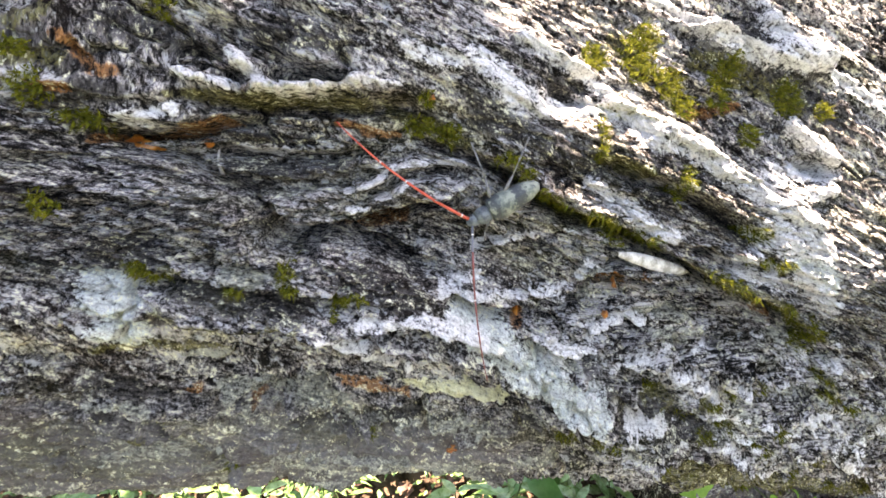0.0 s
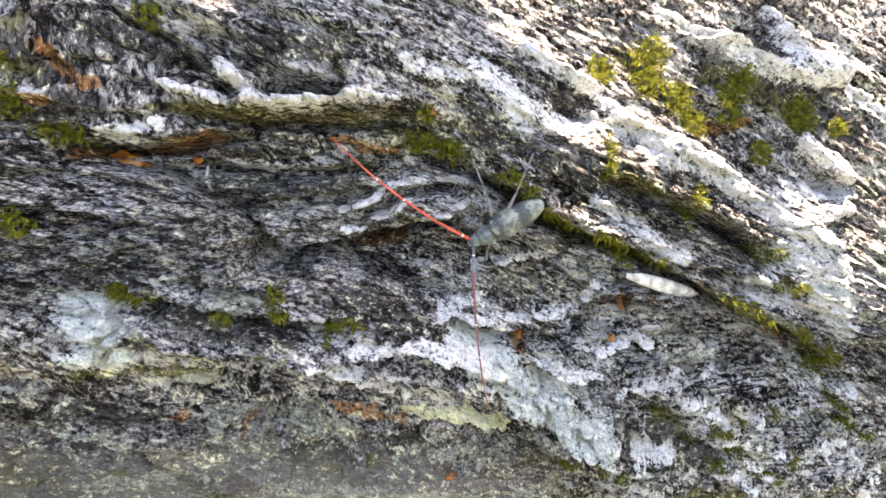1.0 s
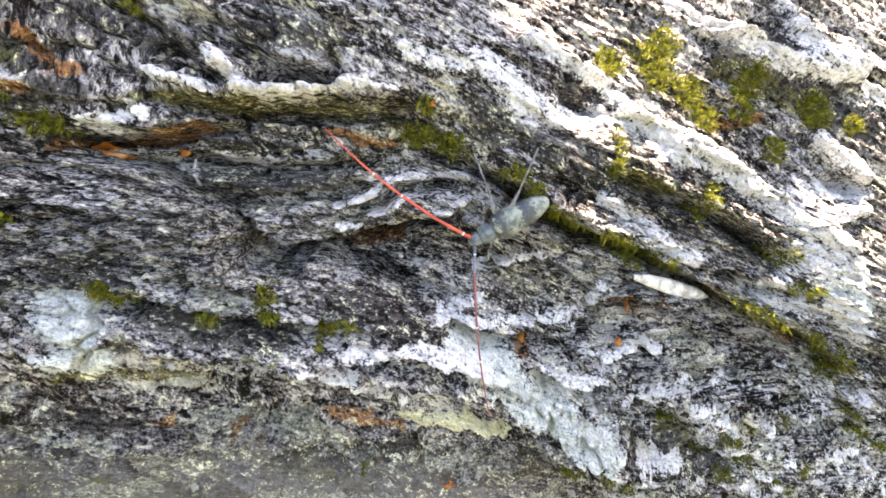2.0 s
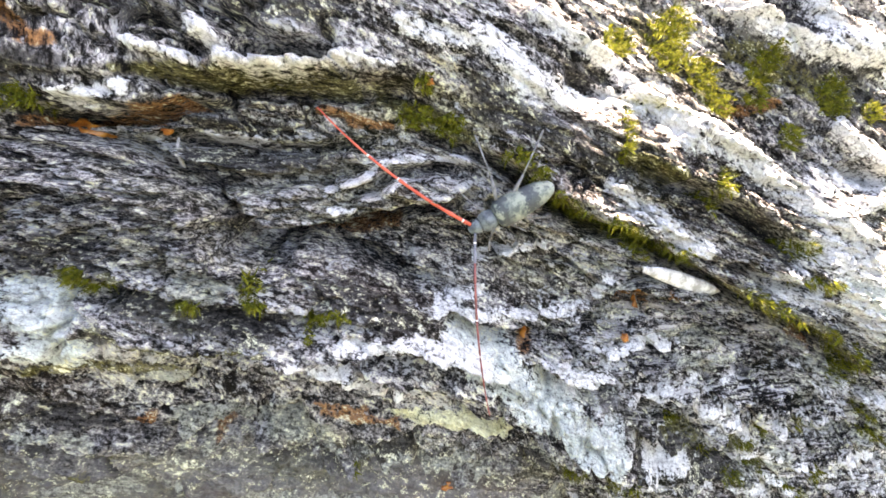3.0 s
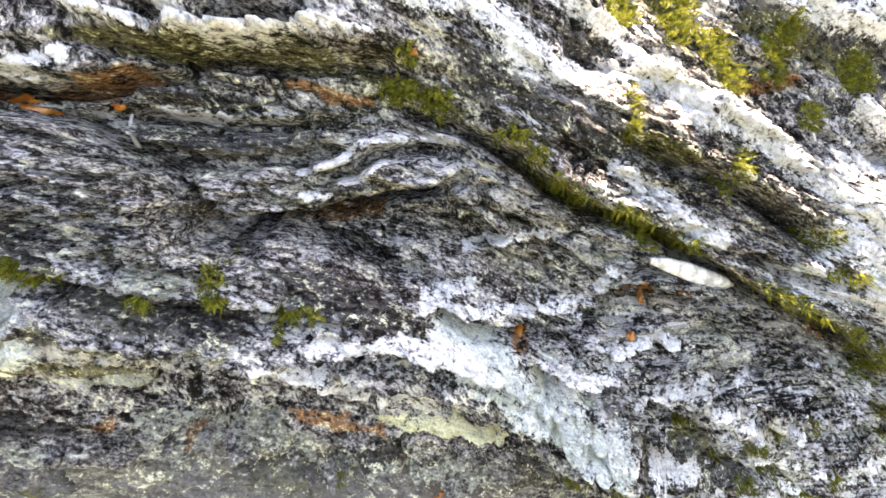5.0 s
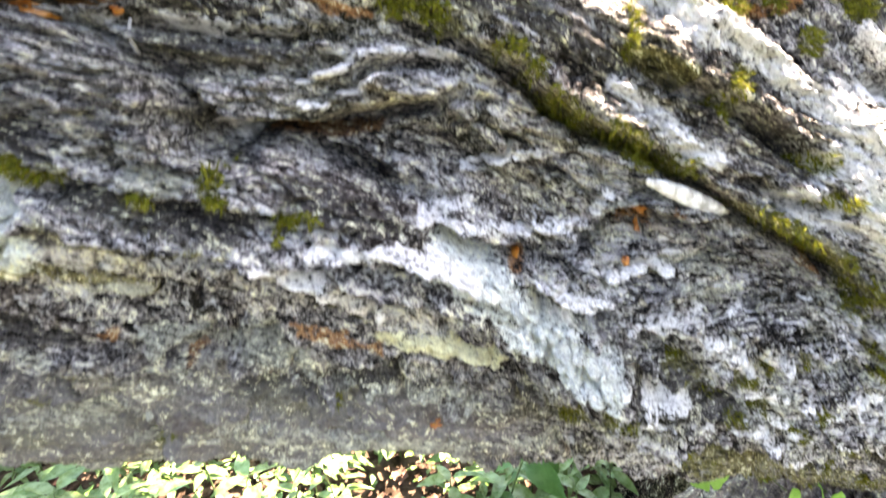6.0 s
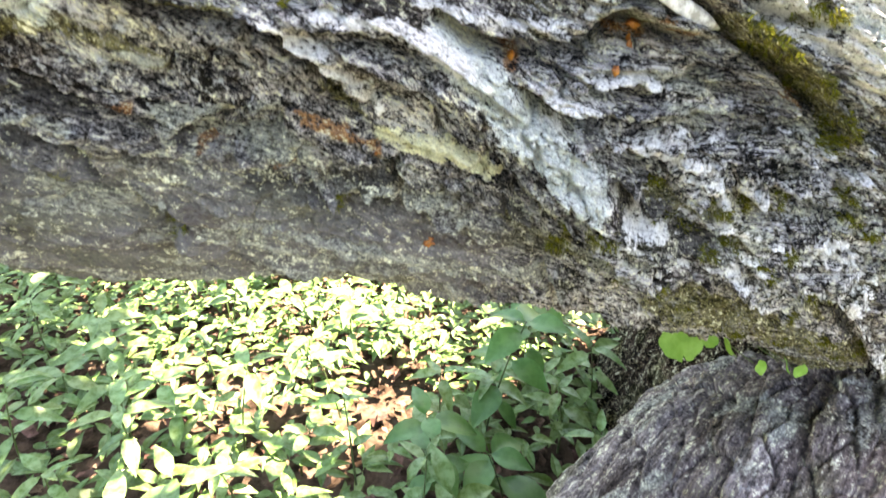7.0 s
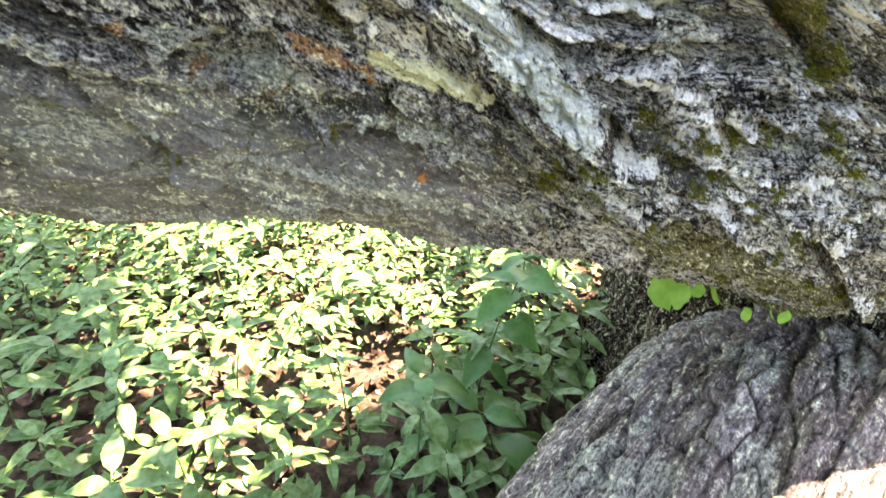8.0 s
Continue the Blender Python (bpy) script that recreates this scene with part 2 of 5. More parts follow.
U0, U1, V0, V1, DU, DV = -265.0, 345.0, -355.0, 92.0, 0.62, 0.53
UA, VA = np.arange(U0, U1, DU), np.arange(V0, V1, DV)
U, V = np.meshgrid(UA, VA)
WARP_U = 2.6 * fractal(U / 16, V / 11, 3, 3) + 1.6 * fractal(U / 3.5, V / 3, 13, 2)
WARP_V = 2.6 * fractal(U / 18, V / 10, 7, 3) + 1.6 * fractal(U / 3.5, V / 2.6, 17, 2)


def soften(a, n):
    """Box blur, twice each way."""
    for axis in (0, 1, 0, 1):
        pad = [(n, n) if k == axis else (0, 0) for k in (0, 1)]
        c = np.cumsum(np.pad(a, pad, mode="edge"), axis=axis)
        a = (np.take(c, np.arange(2 * n, c.shape[axis]), axis) - np.take(c, np.arange(0, c.shape[axis] - 2 * n), axis)) / (2 * n)
    return a


# the layers slant down along the ridges, lie level in the pocket between them and fan upwards near the foot
DIAG = V + 0.36 * U
POCKET = smooth(DIAG, -74, -62) * smooth(-DIAG, 16, 30)
SLOPE = np.full_like(U, -0.36)
SLOPE += (0.20 * smooth(-V, 78, 115) * (1 - smooth(U, 10, 60))) * (1 - POCKET)
SLOPE += 0.42 * POCKET * smooth(-U, -30, 20)
FANNED = smooth(U, 25, 60) * smooth(-DIAG, 20, 34) * smooth(V + 0.9 * np.clip(U, 0, 70) + 5 * np.clip(U - 55, 0, 60), -66, -46)
SLOPE += FANNED * (0.52 - 0.22 * smooth(-V, 90, 190))
SLOPE -= 0.36 * np.exp(-((V + 76 + 0.8 * np.clip(U, -20, 90)) / 13) ** 2) * smooth(U, -15, 5) * smooth(-U, -95, -70)
SLOPE = soften(SLOPE, 32)
GRAIN_Q = np.cumsum(-SLOPE, axis=1) * DU
GRAIN_Q = V + GRAIN_Q - GRAIN_Q[:, np.searchsorted(UA, 15.0)][:, None]
RELIEF = np.zeros_like(U)
PAINT = {k: np.zeros_like(U) for k in ("dark", "wood", "olive", "rust", "pale", "aqua", "yellow", "white")}


def window(points, margin):
    pu, pv = [p[0] for p in points], [p[1] for p in points]
    a, b = np.searchsorted(UA, (min(pu) - margin, max(pu) + margin))
    c, d = np.searchsorted(VA, (min(pv) - margin, max(pv) + margin))
    return slice(c, d), slice(a, b)


def line_distance(win, points):
    """Distance to a bent line, the side of it (above: plus) and how far along it, 0 to 1, over a window of the bark."""
    pu, pv = U[win] + WARP_U[win], V[win] + WARP_V[win]
    if len(points) == 1:
        points = [points[0], (points[0][0] + 0.1, points[0][1])]
    best, side, along, run = np.full(pu.shape, 1e9), np.ones(pu.shape), np.zeros(pu.shape), 0.0
    for (u0, v0), (u1, v1) in zip(points, points[1:]):
        du, dv = u1 - u0, v1 - v0
        length = math.hypot(du, dv) + 1e-6
        t = np.clip(((pu - u0) * du + (pv - v0) * dv) / length ** 2, 0, 1)
        d = np.hypot(pu - u0 - t * du, pv - v0 - t * dv)
        near = d < best
        best = np.where(near, d, best)
        side = np.where(near, np.sign(du * (pv - v0) - dv * (pu - u0)), side)
        along = np.where(near, run + t * length, along)
        run += length
    return best, side, along / run


def ridge(width, height, *points):
    win = window(points, width * 3.2)
    d, _, _ = line_distance(win, points)
    RELIEF[win] += 1.35 * height * np.exp(-(d / width) ** 2)


def groove(width, depth, *points):
    win = window(points, width * 2.5)
    d, _, f = line_distance(win, points)
    RELIEF[win] -= 2.0 * depth * np.clip(1 - d / width, 0, 1) ** 0.5 * np.minimum(1, 0.45 + 3 * np.minimum(f, 1 - f))


def ledge(drop, reach, *points):
    """A lip of bark: it rises towards the line and breaks off below it."""
    win = window(points, reach * 3)
    d, side, f = line_distance(win, points)
    s = d * side
    low = smooth(-V[win], 60, 110)
    under = smooth(-V[win], 105, 145)
    lip = (1.5 - 0.8 * low + 0.6 * under) * drop * np.where(s > 0, np.exp(-s / reach), np.exp(-(s / 0.8) ** 2))
    notch = (1.9 * drop + 4.5) * (1 - 0.65 * under) * np.exp(-((s + 2.7 + 1.6 * low) / (1.9 + 1.3 * low)) ** 2)
    recess = 0.9 * drop * low * (1 - 0.4 * under) * np.where(s < 0, np.exp(np.minimum(s, 0) / 7.0), 0)
    RELIEF[win] += (lip - notch - recess) * np.minimum(1, 5 * np.minimum(f, 1 - f)) * (1 + 0.25 * under)


CRUSTS = []


def paint(kind, width, *points):
    if kind in ("yellow", "aqua") or (kind == "white" and width >= 2.6):
        CRUSTS.append((kind, width, points))
    win = window(points, width * 2.5 + 3)
    d, _, _ = line_distance(win, points)
    PAINT[kind][win] = np.maximum(PAINT[kind][win], smooth(-d, -width * 1.9, -width * 0.5))


# main ridges, furrows and lips of the bark
ridge(13, 8, (-124.6, -86), (-98.7, -86.8), (-72.9, -79.5), (-51.1, -82.9), (-20, -82.8), (7.3, -90), (34.8, -105), (56.9, -115.7), (88.7, -143.4), (137.7, -187.5))
ridge(20, 5, (-116.6, -43.9), (-86.3, -48), (-57.3, -54.8), (-30.9, -67.3), (-4, -79.5))
ridge(15, 7, (-35.6, 10.2), (-14, 9.4), (13.8, 3), (38.6, -13.4), (56.3, -19.7), (87.5, -27), (113.5, -37.9), (146.7, -45.2), (189.4, -58.2))
ridge(14, 4, (124.3, -43.8), (156.3, -63.9), (192.2, -77.9))
ridge(16, 3, (-147.7, -186.4), (-117.7, -188.6), (-94.5, -211.5), (-59.9, -213.2))
ridge(14, 5, (96, -147.4), (126.7, -147.9), (160.6, -148.4), (204.7, -147.6), (270.4, -148.3))
ridge(12, 5, (110.1, -201.7), (166, -196.9), (229.6, -192.3), (330.9, -205.7))
ridge(12, -9, (-94.6, -30.4), (-58.6, -30.1), (-35.6, -25.9), (-0.8, -24.4))
ridge(14, -7, (-30.2, -50.7), (-10.8, -56.4), (21.4, -59.7), (65.3, -69.9), (95, -86.1), (140.2, -74.7), (182.3, -83.1))
ridge(13, -6, (-69.9, -115.1), (-39.5, -136.6), (-4.5, -142.6), (27.4, -136.7), (58.6, -163.7))
ledge(5, 9, (-74.7, -13.2), (-65, -14.7), (-55.9, -14), (-46.8, -13.7), (-37.6, -12.6), (-25, -11), (-11.4, -8.5), (-1.4, -10.5))
ledge(3, 6, (-98.8, -26.7), (-88, -25.3), (-75.9, -24.5), (-62.9, -20), (-50.7, -17.1))
ledge(2.5, 5, (-81.4, -31.4), (-65.8, -28.9), (-50.2, -29.4), (-36.7, -28.5), (-19.5, -23.6))
ledge(2, 5, (-63, -36.9), (-47.9, -38), (-30.8, -34.4), (-17.8, -29))
ledge(6, 8, (-51.8, -50.8), (-43.3, -52.8), (-26.1, -49.5), (-10.4, -43.2), (1.9, -39.2), (11.2, -33.6))
ledge(2.5, 5, (-30.1, -41.9), (-21.8, -37.5), (-13.2, -31.7), (-1.3, -29.3), (9.6, -30.1))
ledge(7, 15, (-12.1, -18.8), (4.8, -22.7), (20.2, -27.1), (34, -36.2), (48.1, -41), (64.6, -44.1), (81.6, -51), (95.3, -56.9), (135, -68.1), (167.3, -84.1), (180.3, -86.7))
ledge(5, 8, (48, -20.9), (55.2, -23.7), (69.6, -26.6), (81, -28.8), (95.3, -33.4), (109.5, -39.3), (120.7, -42.2))
ledge(3, 6, (89.7, -47.1), (104.5, -50.7), (117.1, -50.6), (132, -52.3))
ledge(5, 7, (-0.7, -70.4), (14.3, -74.4), (27.3, -75.4), (42.4, -72.7), (50.6, -69.1), (55.8, -62.3), (62.1, -60.7), (80.2, -63.2), (96, -61.5))
ledge(6, 9, (-87, -80.3), (-75.6, -81), (-61.7, -81.9), (-46.9, -81.1), (-36.8, -82.8), (-27.3, -89.8), (-20, -100.8), (-12.5, -106.4))
ledge(3, 6, (-36.6, -79.1), (-23.5, -79.6), (-9.3, -78.2), (3.3, -82.1), (9, -84.2))
ledge(3, 8, (-90, -70), (-80.9, -69.4), (-74.5, -66.9), (-62, -68.7), (-46.9, -69.1), (-23.3, -69.6))
ledge(3, 7, (-111.2, -115), (-103, -111.9), (-95.1, -117.9), (-84.1, -124), (-74.1, -127.9), (-59.5, -132.7), (-46.4, -143), (-13.5, -125.3))
ledge(4, 7, (-30.9, -142), (-12, -134.5), (5.2, -144.9), (17.9, -148.9))
ledge(4, 12, (-13.2, -119.2), (3, -132.5), (28.6, -139.6), (42.9, -144.7), (52.7, -119.1), (67.4, -125.2), (76.8, -134.2))
ledge(3, 4, (30.2, -85.4), (42.3, -89.9), (56, -94.2))
ledge(3, 4, (50.6, -92.1), (63.5, -90.3), (72.3, -93.2), (85, -88.8))
ledge(3, 5, (54.5, -101.2), (63.7, -100.6), (72.7, -102.4), (79.8, -104.7), (84.7, -99.1))
ledge(6, 8, (71.6, -113.7), (88.8, -126.1), (106.1, -120), (114.9, -106.4))
ledge(4, 6, (117.5, -106.4), (146.1, -115.3), (173.1, -110.6), (189, -104.2))
ledge(3, 5, (49.5, -85.3), (57.9, -82.6), (69.1, -80.9), (84.1, -82.4))
ledge(3.5, 4, (133.3, -96.6), (141.6, -92.1), (167.4, -92.9), (181.4, -88.5))
ledge(3, 4, (131.4, -101.2), (159.8, -108.1), (185.2, -95.5))
ledge(2.5, 4, (119.5, -94.8), (132.9, -89.7), (144.9, -85.8))
ledge(2.5, 4, (86.9, -73.2), (102.9, -65.8), (106.4, -60.6))
ledge(2.5, 4, (99.4, -76.4), (116, -72.9), (132.4, -71.9))
ledge(2.5, 4, (90.6, -83.8), (115.1, -83.6), (140.2, -80))
ledge(3, 5, (76.8, -134.2), (106.1, -140.9), (140, -138.9), (180.4, -139.3))
ledge(4, 14, (5.7, -74.7), (-0.8, -69.4), (-10.4, -65.5), (-23, -60.8), (-38.3, -57.9), (-49.9, -56.8), (-52.8, -49.9), (-64.8, -42.3), (-82.7, -35.3), (-98.3, -34.4))
ridge(3.5, 4, (26, 10.1), (34.8, 5.6), (45.9, 2.5), (54.8, -2.3), (60.7, -7.1), (74.5, -14))
ridge(4, 5, (74.5, -14), (86.2, -17.6), (98.7, -22.8), (112.5, -27.4), (122.1, -33.7), (140.3, -38.7))
ridge(4, 6, (96.4, 20.6), (108.1, 15.1), (120, 13.6), (130.1, 11.1), (147.1, 11.7))
ridge(5, 6, (123.8, 23.3), (129.4, 17.5), (145, 16.1))
ridge(3, 4, (133.1, -7.4), (142.2, -12.3), (153.3, -17.3))
ridge(3, 4, (125.8, -31.8), (153.2, -27.5))
ridge(3, 4, (96.2, -58.5), (114.1, -61.1), (133.3, -67.1), (154, -76.5))
ridge(1.3, 2.5, (-116.2, -132), (-106.5, -127.6), (-99.8, -131.5), (-90, -131.5))
ridge(2, 4, (-58.2, -2.2), (-55.1, -5.5), (-51.7, -9.1), (-49.8, -11.9), (-46.6, -12.6), (-41, -12), (-33.1, -10.7), (-27.9, -9.4), (-24.2, -7.5))
ridge(1.6, 2.5, (-72.8, -9.2), (-68.2, -11.2), (-63.9, -12), (-56.7, -12.6))
ridge(1.5, 2.5, (-21.1, -41.7), (-14.4, -39), (-10, -36.1))
ridge(8, -7, (77.1, -103), (114.8, -135.1), (133.1, -130))
ridge(7, -6, (-42.9, -57.1), (-27.2, -55), (-12.6, -51.3), (5.4, -55))
ridge(7, -5, (35.6, -9.5), (49.9, -4.1))
groove(6, 19, (-52.4, -52.9), (-49.6, -55.6), (-43.8, -57))
groove(3, 6, (-76.4, -4.7), (-71.7, -0.7), (-62.7, -2.1))
groove(3, 6, (-48.4, -7.9), (-39.4, -6.8), (-29.5, -7.1))
groove(3, 6, (-99.1, -29.2), (-94.5, -27.7), (-87.9, -27.2))
groove(2.5, 5, (-26.7, -57.7), (-13.8, -63.1), (-0.8, -68.3))
groove(2.5, 5, (4.1, -73.6), (14.3, -77.3), (29.1, -76.8))
groove(3, 6, (-44.5, -82.5), (-38.1, -83.4), (-34.1, -89.4))
groove(2.5, 5, (35, -92.7), (52.3, -97.4), (63.2, -97.7))
groove(3, 6, (67.8, -112.3), (88.6, -126.6), (105.8, -125.6))
groove(2.5, 5, (151.1, -114.9), (164.4, -113.6))
groove(3, 6, (139.5, -19.4), (154.8, -20.8))
groove(2.5, 5, (36, -4.4), (46.5, -7.5))
ledge(4, 7, (-114, -135.6), (-103.5, -137.2), (-98, -140.2), (-95.3, -146.2), (-94.7, -150))
ledge(3, 6, (-120.6, -151.8), (-109.7, -150.5), (-101.6, -154.3), (-96.1, -151.6))
ledge(6.5, 10, (-95.4, -157.2), (-88, -167.5), (-80.9, -177), (-70.6, -184.7), (-56.5, -189.9), (-42.7, -193.6), (-33.2, -204.8))
ledge(5.5, 10, (-138.2, -192.3), (-124.9, -195.6), (-108.2, -193.6), (-101.6, -203.5), (-95.8, -207.5))
ledge(3.5, 6, (-107.7, -183.8), (-89.2, -176.7), (-80.6, -175.9), (-74, -183.8))
ledge(3.5, 6, (-82.2, -128.2), (-73.8, -127.9), (-67, -123.4), (-56.6, -116.6), (-41.5, -108.9))
ledge(3, 6, (-71.9, -131.7), (-57, -124.9), (-44.5, -116.9), (-40.1, -118.5))
ledge(3, 6, (-59.2, -135.1), (-51.4, -136.3), (-37.1, -131))
ledge(4.5, 6, (-45.7, -153.3), (-34.6, -153.1), (-26.1, -144), (-16.2, -139.8), (-6.5, -144), (10.4, -148.1), (21.9, -151.2))
ledge(3, 8, (-37.2, -172.5), (-21.8, -186.1), (1.9, -181.8))
ledge(4.5, 11, (12.7, -210.6), (47.4, -204.7), (77.3, -196.4))
ledge(4, 6, (51.6, -165.9), (68.6, -188.4), (85, -210.1))
ledge(5, 7, (72.2, -179.4), (102.1, -207.6), (152.9, -235.7), (213.3, -230.1))
ledge(5, 7, (101.2, -146.1), (120.9, -148.9), (135.6, -146.2), (154.3, -153.6), (213.1, -179.1))
ledge(4, 6, (138.1, -161), (167.6, -170.9), (219.6, -180.9))
ledge(5.5, 8, (206.3, -147.8), (242.9, -164.6), (285, -188.8), (377.5, -231.5))
ledge(3.5, 4, (132.1, -103.3), (136.9, -97.1), (152.9, -91.1), (179.5, -87.9))
ledge(3.5, 4, (132.6, -114.5), (143.1, -107), (166.1, -100.8), (189.1, -95.1))
ledge(3, 5, (170.6, -146.7), (190.3, -139.5), (215, -133.4))
ledge(3.5, 5, (102.7, -129.8), (121.1, -126))
ledge(3.5, 6, (23.7, -106.7), (33.5, -119.7), (48.6, -128.8), (72.2, -143.1), (88.4, -150.2))
groove(3, 6, (213.3, -154.4), (256.9, -179.7))
groove(3, 6, (112.2, -132), (127.4, -132.1))
groove(3, 6, (192.2, -149.7), (217.7, -158.4))
groove(3, 6, (-86.2, -166.9), (-81.3, -172.5))
groove(3, 6, (-22.4, -145.1), (-8.7, -146.8), (1.7, -149.8))

# crusts and stains; some dark strokes paint in crevice shade, some white ones sunlight
paint("olive", 8, (210.6, -207.5), (302.4, -216.7))
paint("white", 3, (220.3, -149.8), (280, -188.1), (322.8, -200))
paint("olive", 16, (123.8, -174.5), (183.7, -193.1), (270.8, -219), (322.8, -200))
paint("white", 1.2, (-72.8, -9.2), (-68.1, -11), (-63.8, -11.8), (-56.7, -12.5))
paint("white", 1.7, (-57.9, -2.7), (-55.1, -5.5), (-51.8, -8.8), (-49.9, -11.4), (-46.5, -12.3), (-41, -11.7), (-33.1, -10.6), (-27.9, -9.2), (-24.9, -7.6))
paint("white", 0.8, (-23, -7.8), (-12.6, -7))
paint("white", 1.9, (-88.6, -23.7), (-81.3, -21.6), (-75.1, -19.9))
paint("white", 1.0, (-30.3, -40), (-21.8, -36.9), (-17.6, -32.9), (-11.8, -30.3), (-4.4, -29.8))
paint("white", 1.2, (-1.4, -29), (8, -28))
paint("white", 1.1, (-20.4, -41.6), (-14.4, -39), (-10, -35.8))
paint("white", 0.8, (-29, -45.7), (-23.8, -45.8))
paint("white", 1.2, (-51.7, -54.8), (-47.2, -58.3))
paint("white", 1.0, (-60.6, -29.5), (-54.1, -31), (-47.6, -29.7))
paint("white", 2.6, (-9.6, 2.5), (-1.4, 1), (4.2, 0.4))
# white along this ridge: pale crust, and its sunlight put into the colour
paint("white", 3.8, (11.4, 2.6), (18.8, -3.4), (25, -7.8), (32.8, -10.1))
paint("white", 2.2, (26, 10.1), (34.8, 5.6), (45.9, 2.5), (54.8, -2.3), (60.7, -7.1))
paint("white", 3.2, (37.3, -10.3), (49.5, -7.9), (60.3, -9.2), (66.7, -11.4), (74.5, -14))
paint("white", 4.2, (67.7, -14.5), (86.4, -17.1), (98.7, -23.1), (111.6, -28.2), (121.8, -33.9), (140.3, -38.7))
paint("white", 2.6, (96.4, 20.6), (108, 14.8), (120.1, 13.3), (130.1, 11.1), (147.1, 11.7))
paint("white", 4.5, (123.8, 23.3), (129.4, 17.5), (145, 16.1))
paint("white", 2.4, (133.1, -7.4), (142.2, -12.3), (153.3, -16.9))
paint("white", 1.8, (129.9, -30.8), (153.2, -27.5))
paint("white", 3.4, (126.4, -24.7), (145.4, -21.4), (154.8, -22.4))
paint("white", 2.0, (48.9, -31.3), (54.1, -33.7), (57.8, -36.2))
paint("white", 2.6, (61.4, -36.6), (72.3, -44.1), (81.4, -46.1))
paint("white", 2.2, (105.1, -52.3), (114.8, -49.5))
paint("white", 2.4, (110.2, -55.5), (125.7, -59), (138.3, -60.6))
paint("white", 1.2, (-0.7, -69.9), (14.1, -71.9), (26.6, -71.2), (41.6, -69.7), (49.7, -66.4), (53, -59.1), (59.6, -55.2))
paint("white", 1.6, (51.5, -84.9), (60, -81.7), (70.8, -79.2), (84, -81.5))
paint("white", 1.2, (34, -85.7), (41.7, -86.7))
paint("white", 3.6, (70.4, -101.8), (83.3, -102), (95.7, -102.4), (111.1, -104.4))
paint("white", 1.8, (70.5, -94.4), (82.6, -98.5))
paint("white", 1.2, (141.4, -91.1), (164.7, -90.1), (180.8, -87.5))
paint("white", 1.6, (147.5, -107), (171.7, -104.3), (184.5, -94.4))
paint("white", 2.6, (175.1, -125.5), (198, -119.1))
paint("white", 1.6, (117.8, -109.3), (133.1, -130))
paint("white", 2.0, (-35.4, -81.7), (-29.5, -85.9), (-25.6, -86.9))
paint("white", 1.8, (-25.8, -89.2), (-19.2, -93.2), (-12.2, -101.7))
paint("white", 1.4, (-24.7, -77.1), (-6.4, -75.6))
paint("white", 2.4, (-5.7, -77.2), (3.3, -80), (14, -84.7))
paint("white", 1.4, (10.5, -57.6), (22, -53), (30.4, -51.1))
paint("white", 2.2, (82.3, -129.8), (114.8, -135.1))
paint("white", 1.4, (2.4, -69.1), (12.1, -65.5))
paint("rust", 1.4, (-99.1, -30.2), (-91.1, -28.8), (-77.6, -26.6), (-63.5, -21.5))
paint("rust", 0.9, (-70.2, -28.1), (-69.7, -28.8))
paint("rust", 1.3, (-33, -19), (-22.4, -20), (-15.1, -20.7))
paint("rust", 1.6, (-43.8, -55.6), (-28.7, -54.1), (-12.7, -49.8))
paint("rust", 1.6, (-37, -110.3), (-31.5, -112.8), (-21.8, -116.1), (-13.1, -116.4))
paint("rust", 1.4, (-68.9, -135.7), (-62.7, -133.1))
paint("rust", 2.0, (23.7, -76.6), (28, -79.1), (26.7, -82.1))
paint("rust", 1.6, (4.1, -74.6), (14.3, -79.5))
paint("rust", 2.2, (59.8, -66.3), (70, -66.3), (73.5, -61.7))
paint("rust", 1.6, (80.6, -64.3), (87.3, -64.1))
paint("rust", 1.0, (60.7, -77.6), (61.5, -78))
paint("rust", 2.4, (133, -76.1), (142.8, -76.6))
paint("rust", 2.2, (-92.2, -9.4), (-88.2, -9.4))
paint("rust", 2, (88, -7.6), (108.7, -3.2))
paint("olive", 1.6, (-75, -15.8), (-58.9, -15.3), (-40.2, -13.4), (-24.2, -12.2))
paint("olive", 2.2, (-17.6, -12.6), (-1.4, -16.7), (7.8, -22.2))
paint("olive", 1.6, (-91.1, -69), (-74.5, -66.9))
paint("olive", 2.2, (-82, -81.5), (-61.8, -82.9), (-44.3, -80.9))
paint("olive", 3, (-105.2, -101.5), (-89.1, -95.1), (-72.1, -103.4))
paint("olive", 2.4, (29.4, -36.5), (50, -44.5), (72.2, -48.9))
paint("olive", 2, (51.9, -24.3), (69.9, -27.4))
paint("olive", 4, (59.8, 15.5), (72.6, 5.3), (84.1, -3.2))
paint("olive", 4, (92.4, 12.3), (113.4, 6.3), (136.1, -1.2))
paint("olive", 2.6, (95.7, -57.5), (133.3, -67.1), (165.3, -84.3))
paint("olive", 2.4, (94.2, -127.1), (122.9, -117.5))
paint("olive", 2.4, (146.3, -116), (164.3, -112.7))
paint("olive", 2.6, (28.7, -142.8), (54.3, -157.3), (69.9, -133.3))
# dark bark, and the shade inside grooves and under lips put into the colour
paint("dark", 2, (-74.5, -1.7), (-62.2, -3.3))
paint("dark", 1.6, (-48.4, -8.4), (-39.4, -6.8), (-31, -7.5))
paint("dark", 2, (-98.9, -28), (-94.6, -28))
paint("dark", 1.6, (-59.9, -26.5), (-41.7, -25))
paint("dark", 2.2, (-61.7, -36.3), (-45.6, -35.8), (-30.8, -33.7))
paint("dark", 3, (12, -15.1), (28.4, -18.9), (52.3, -27.4))
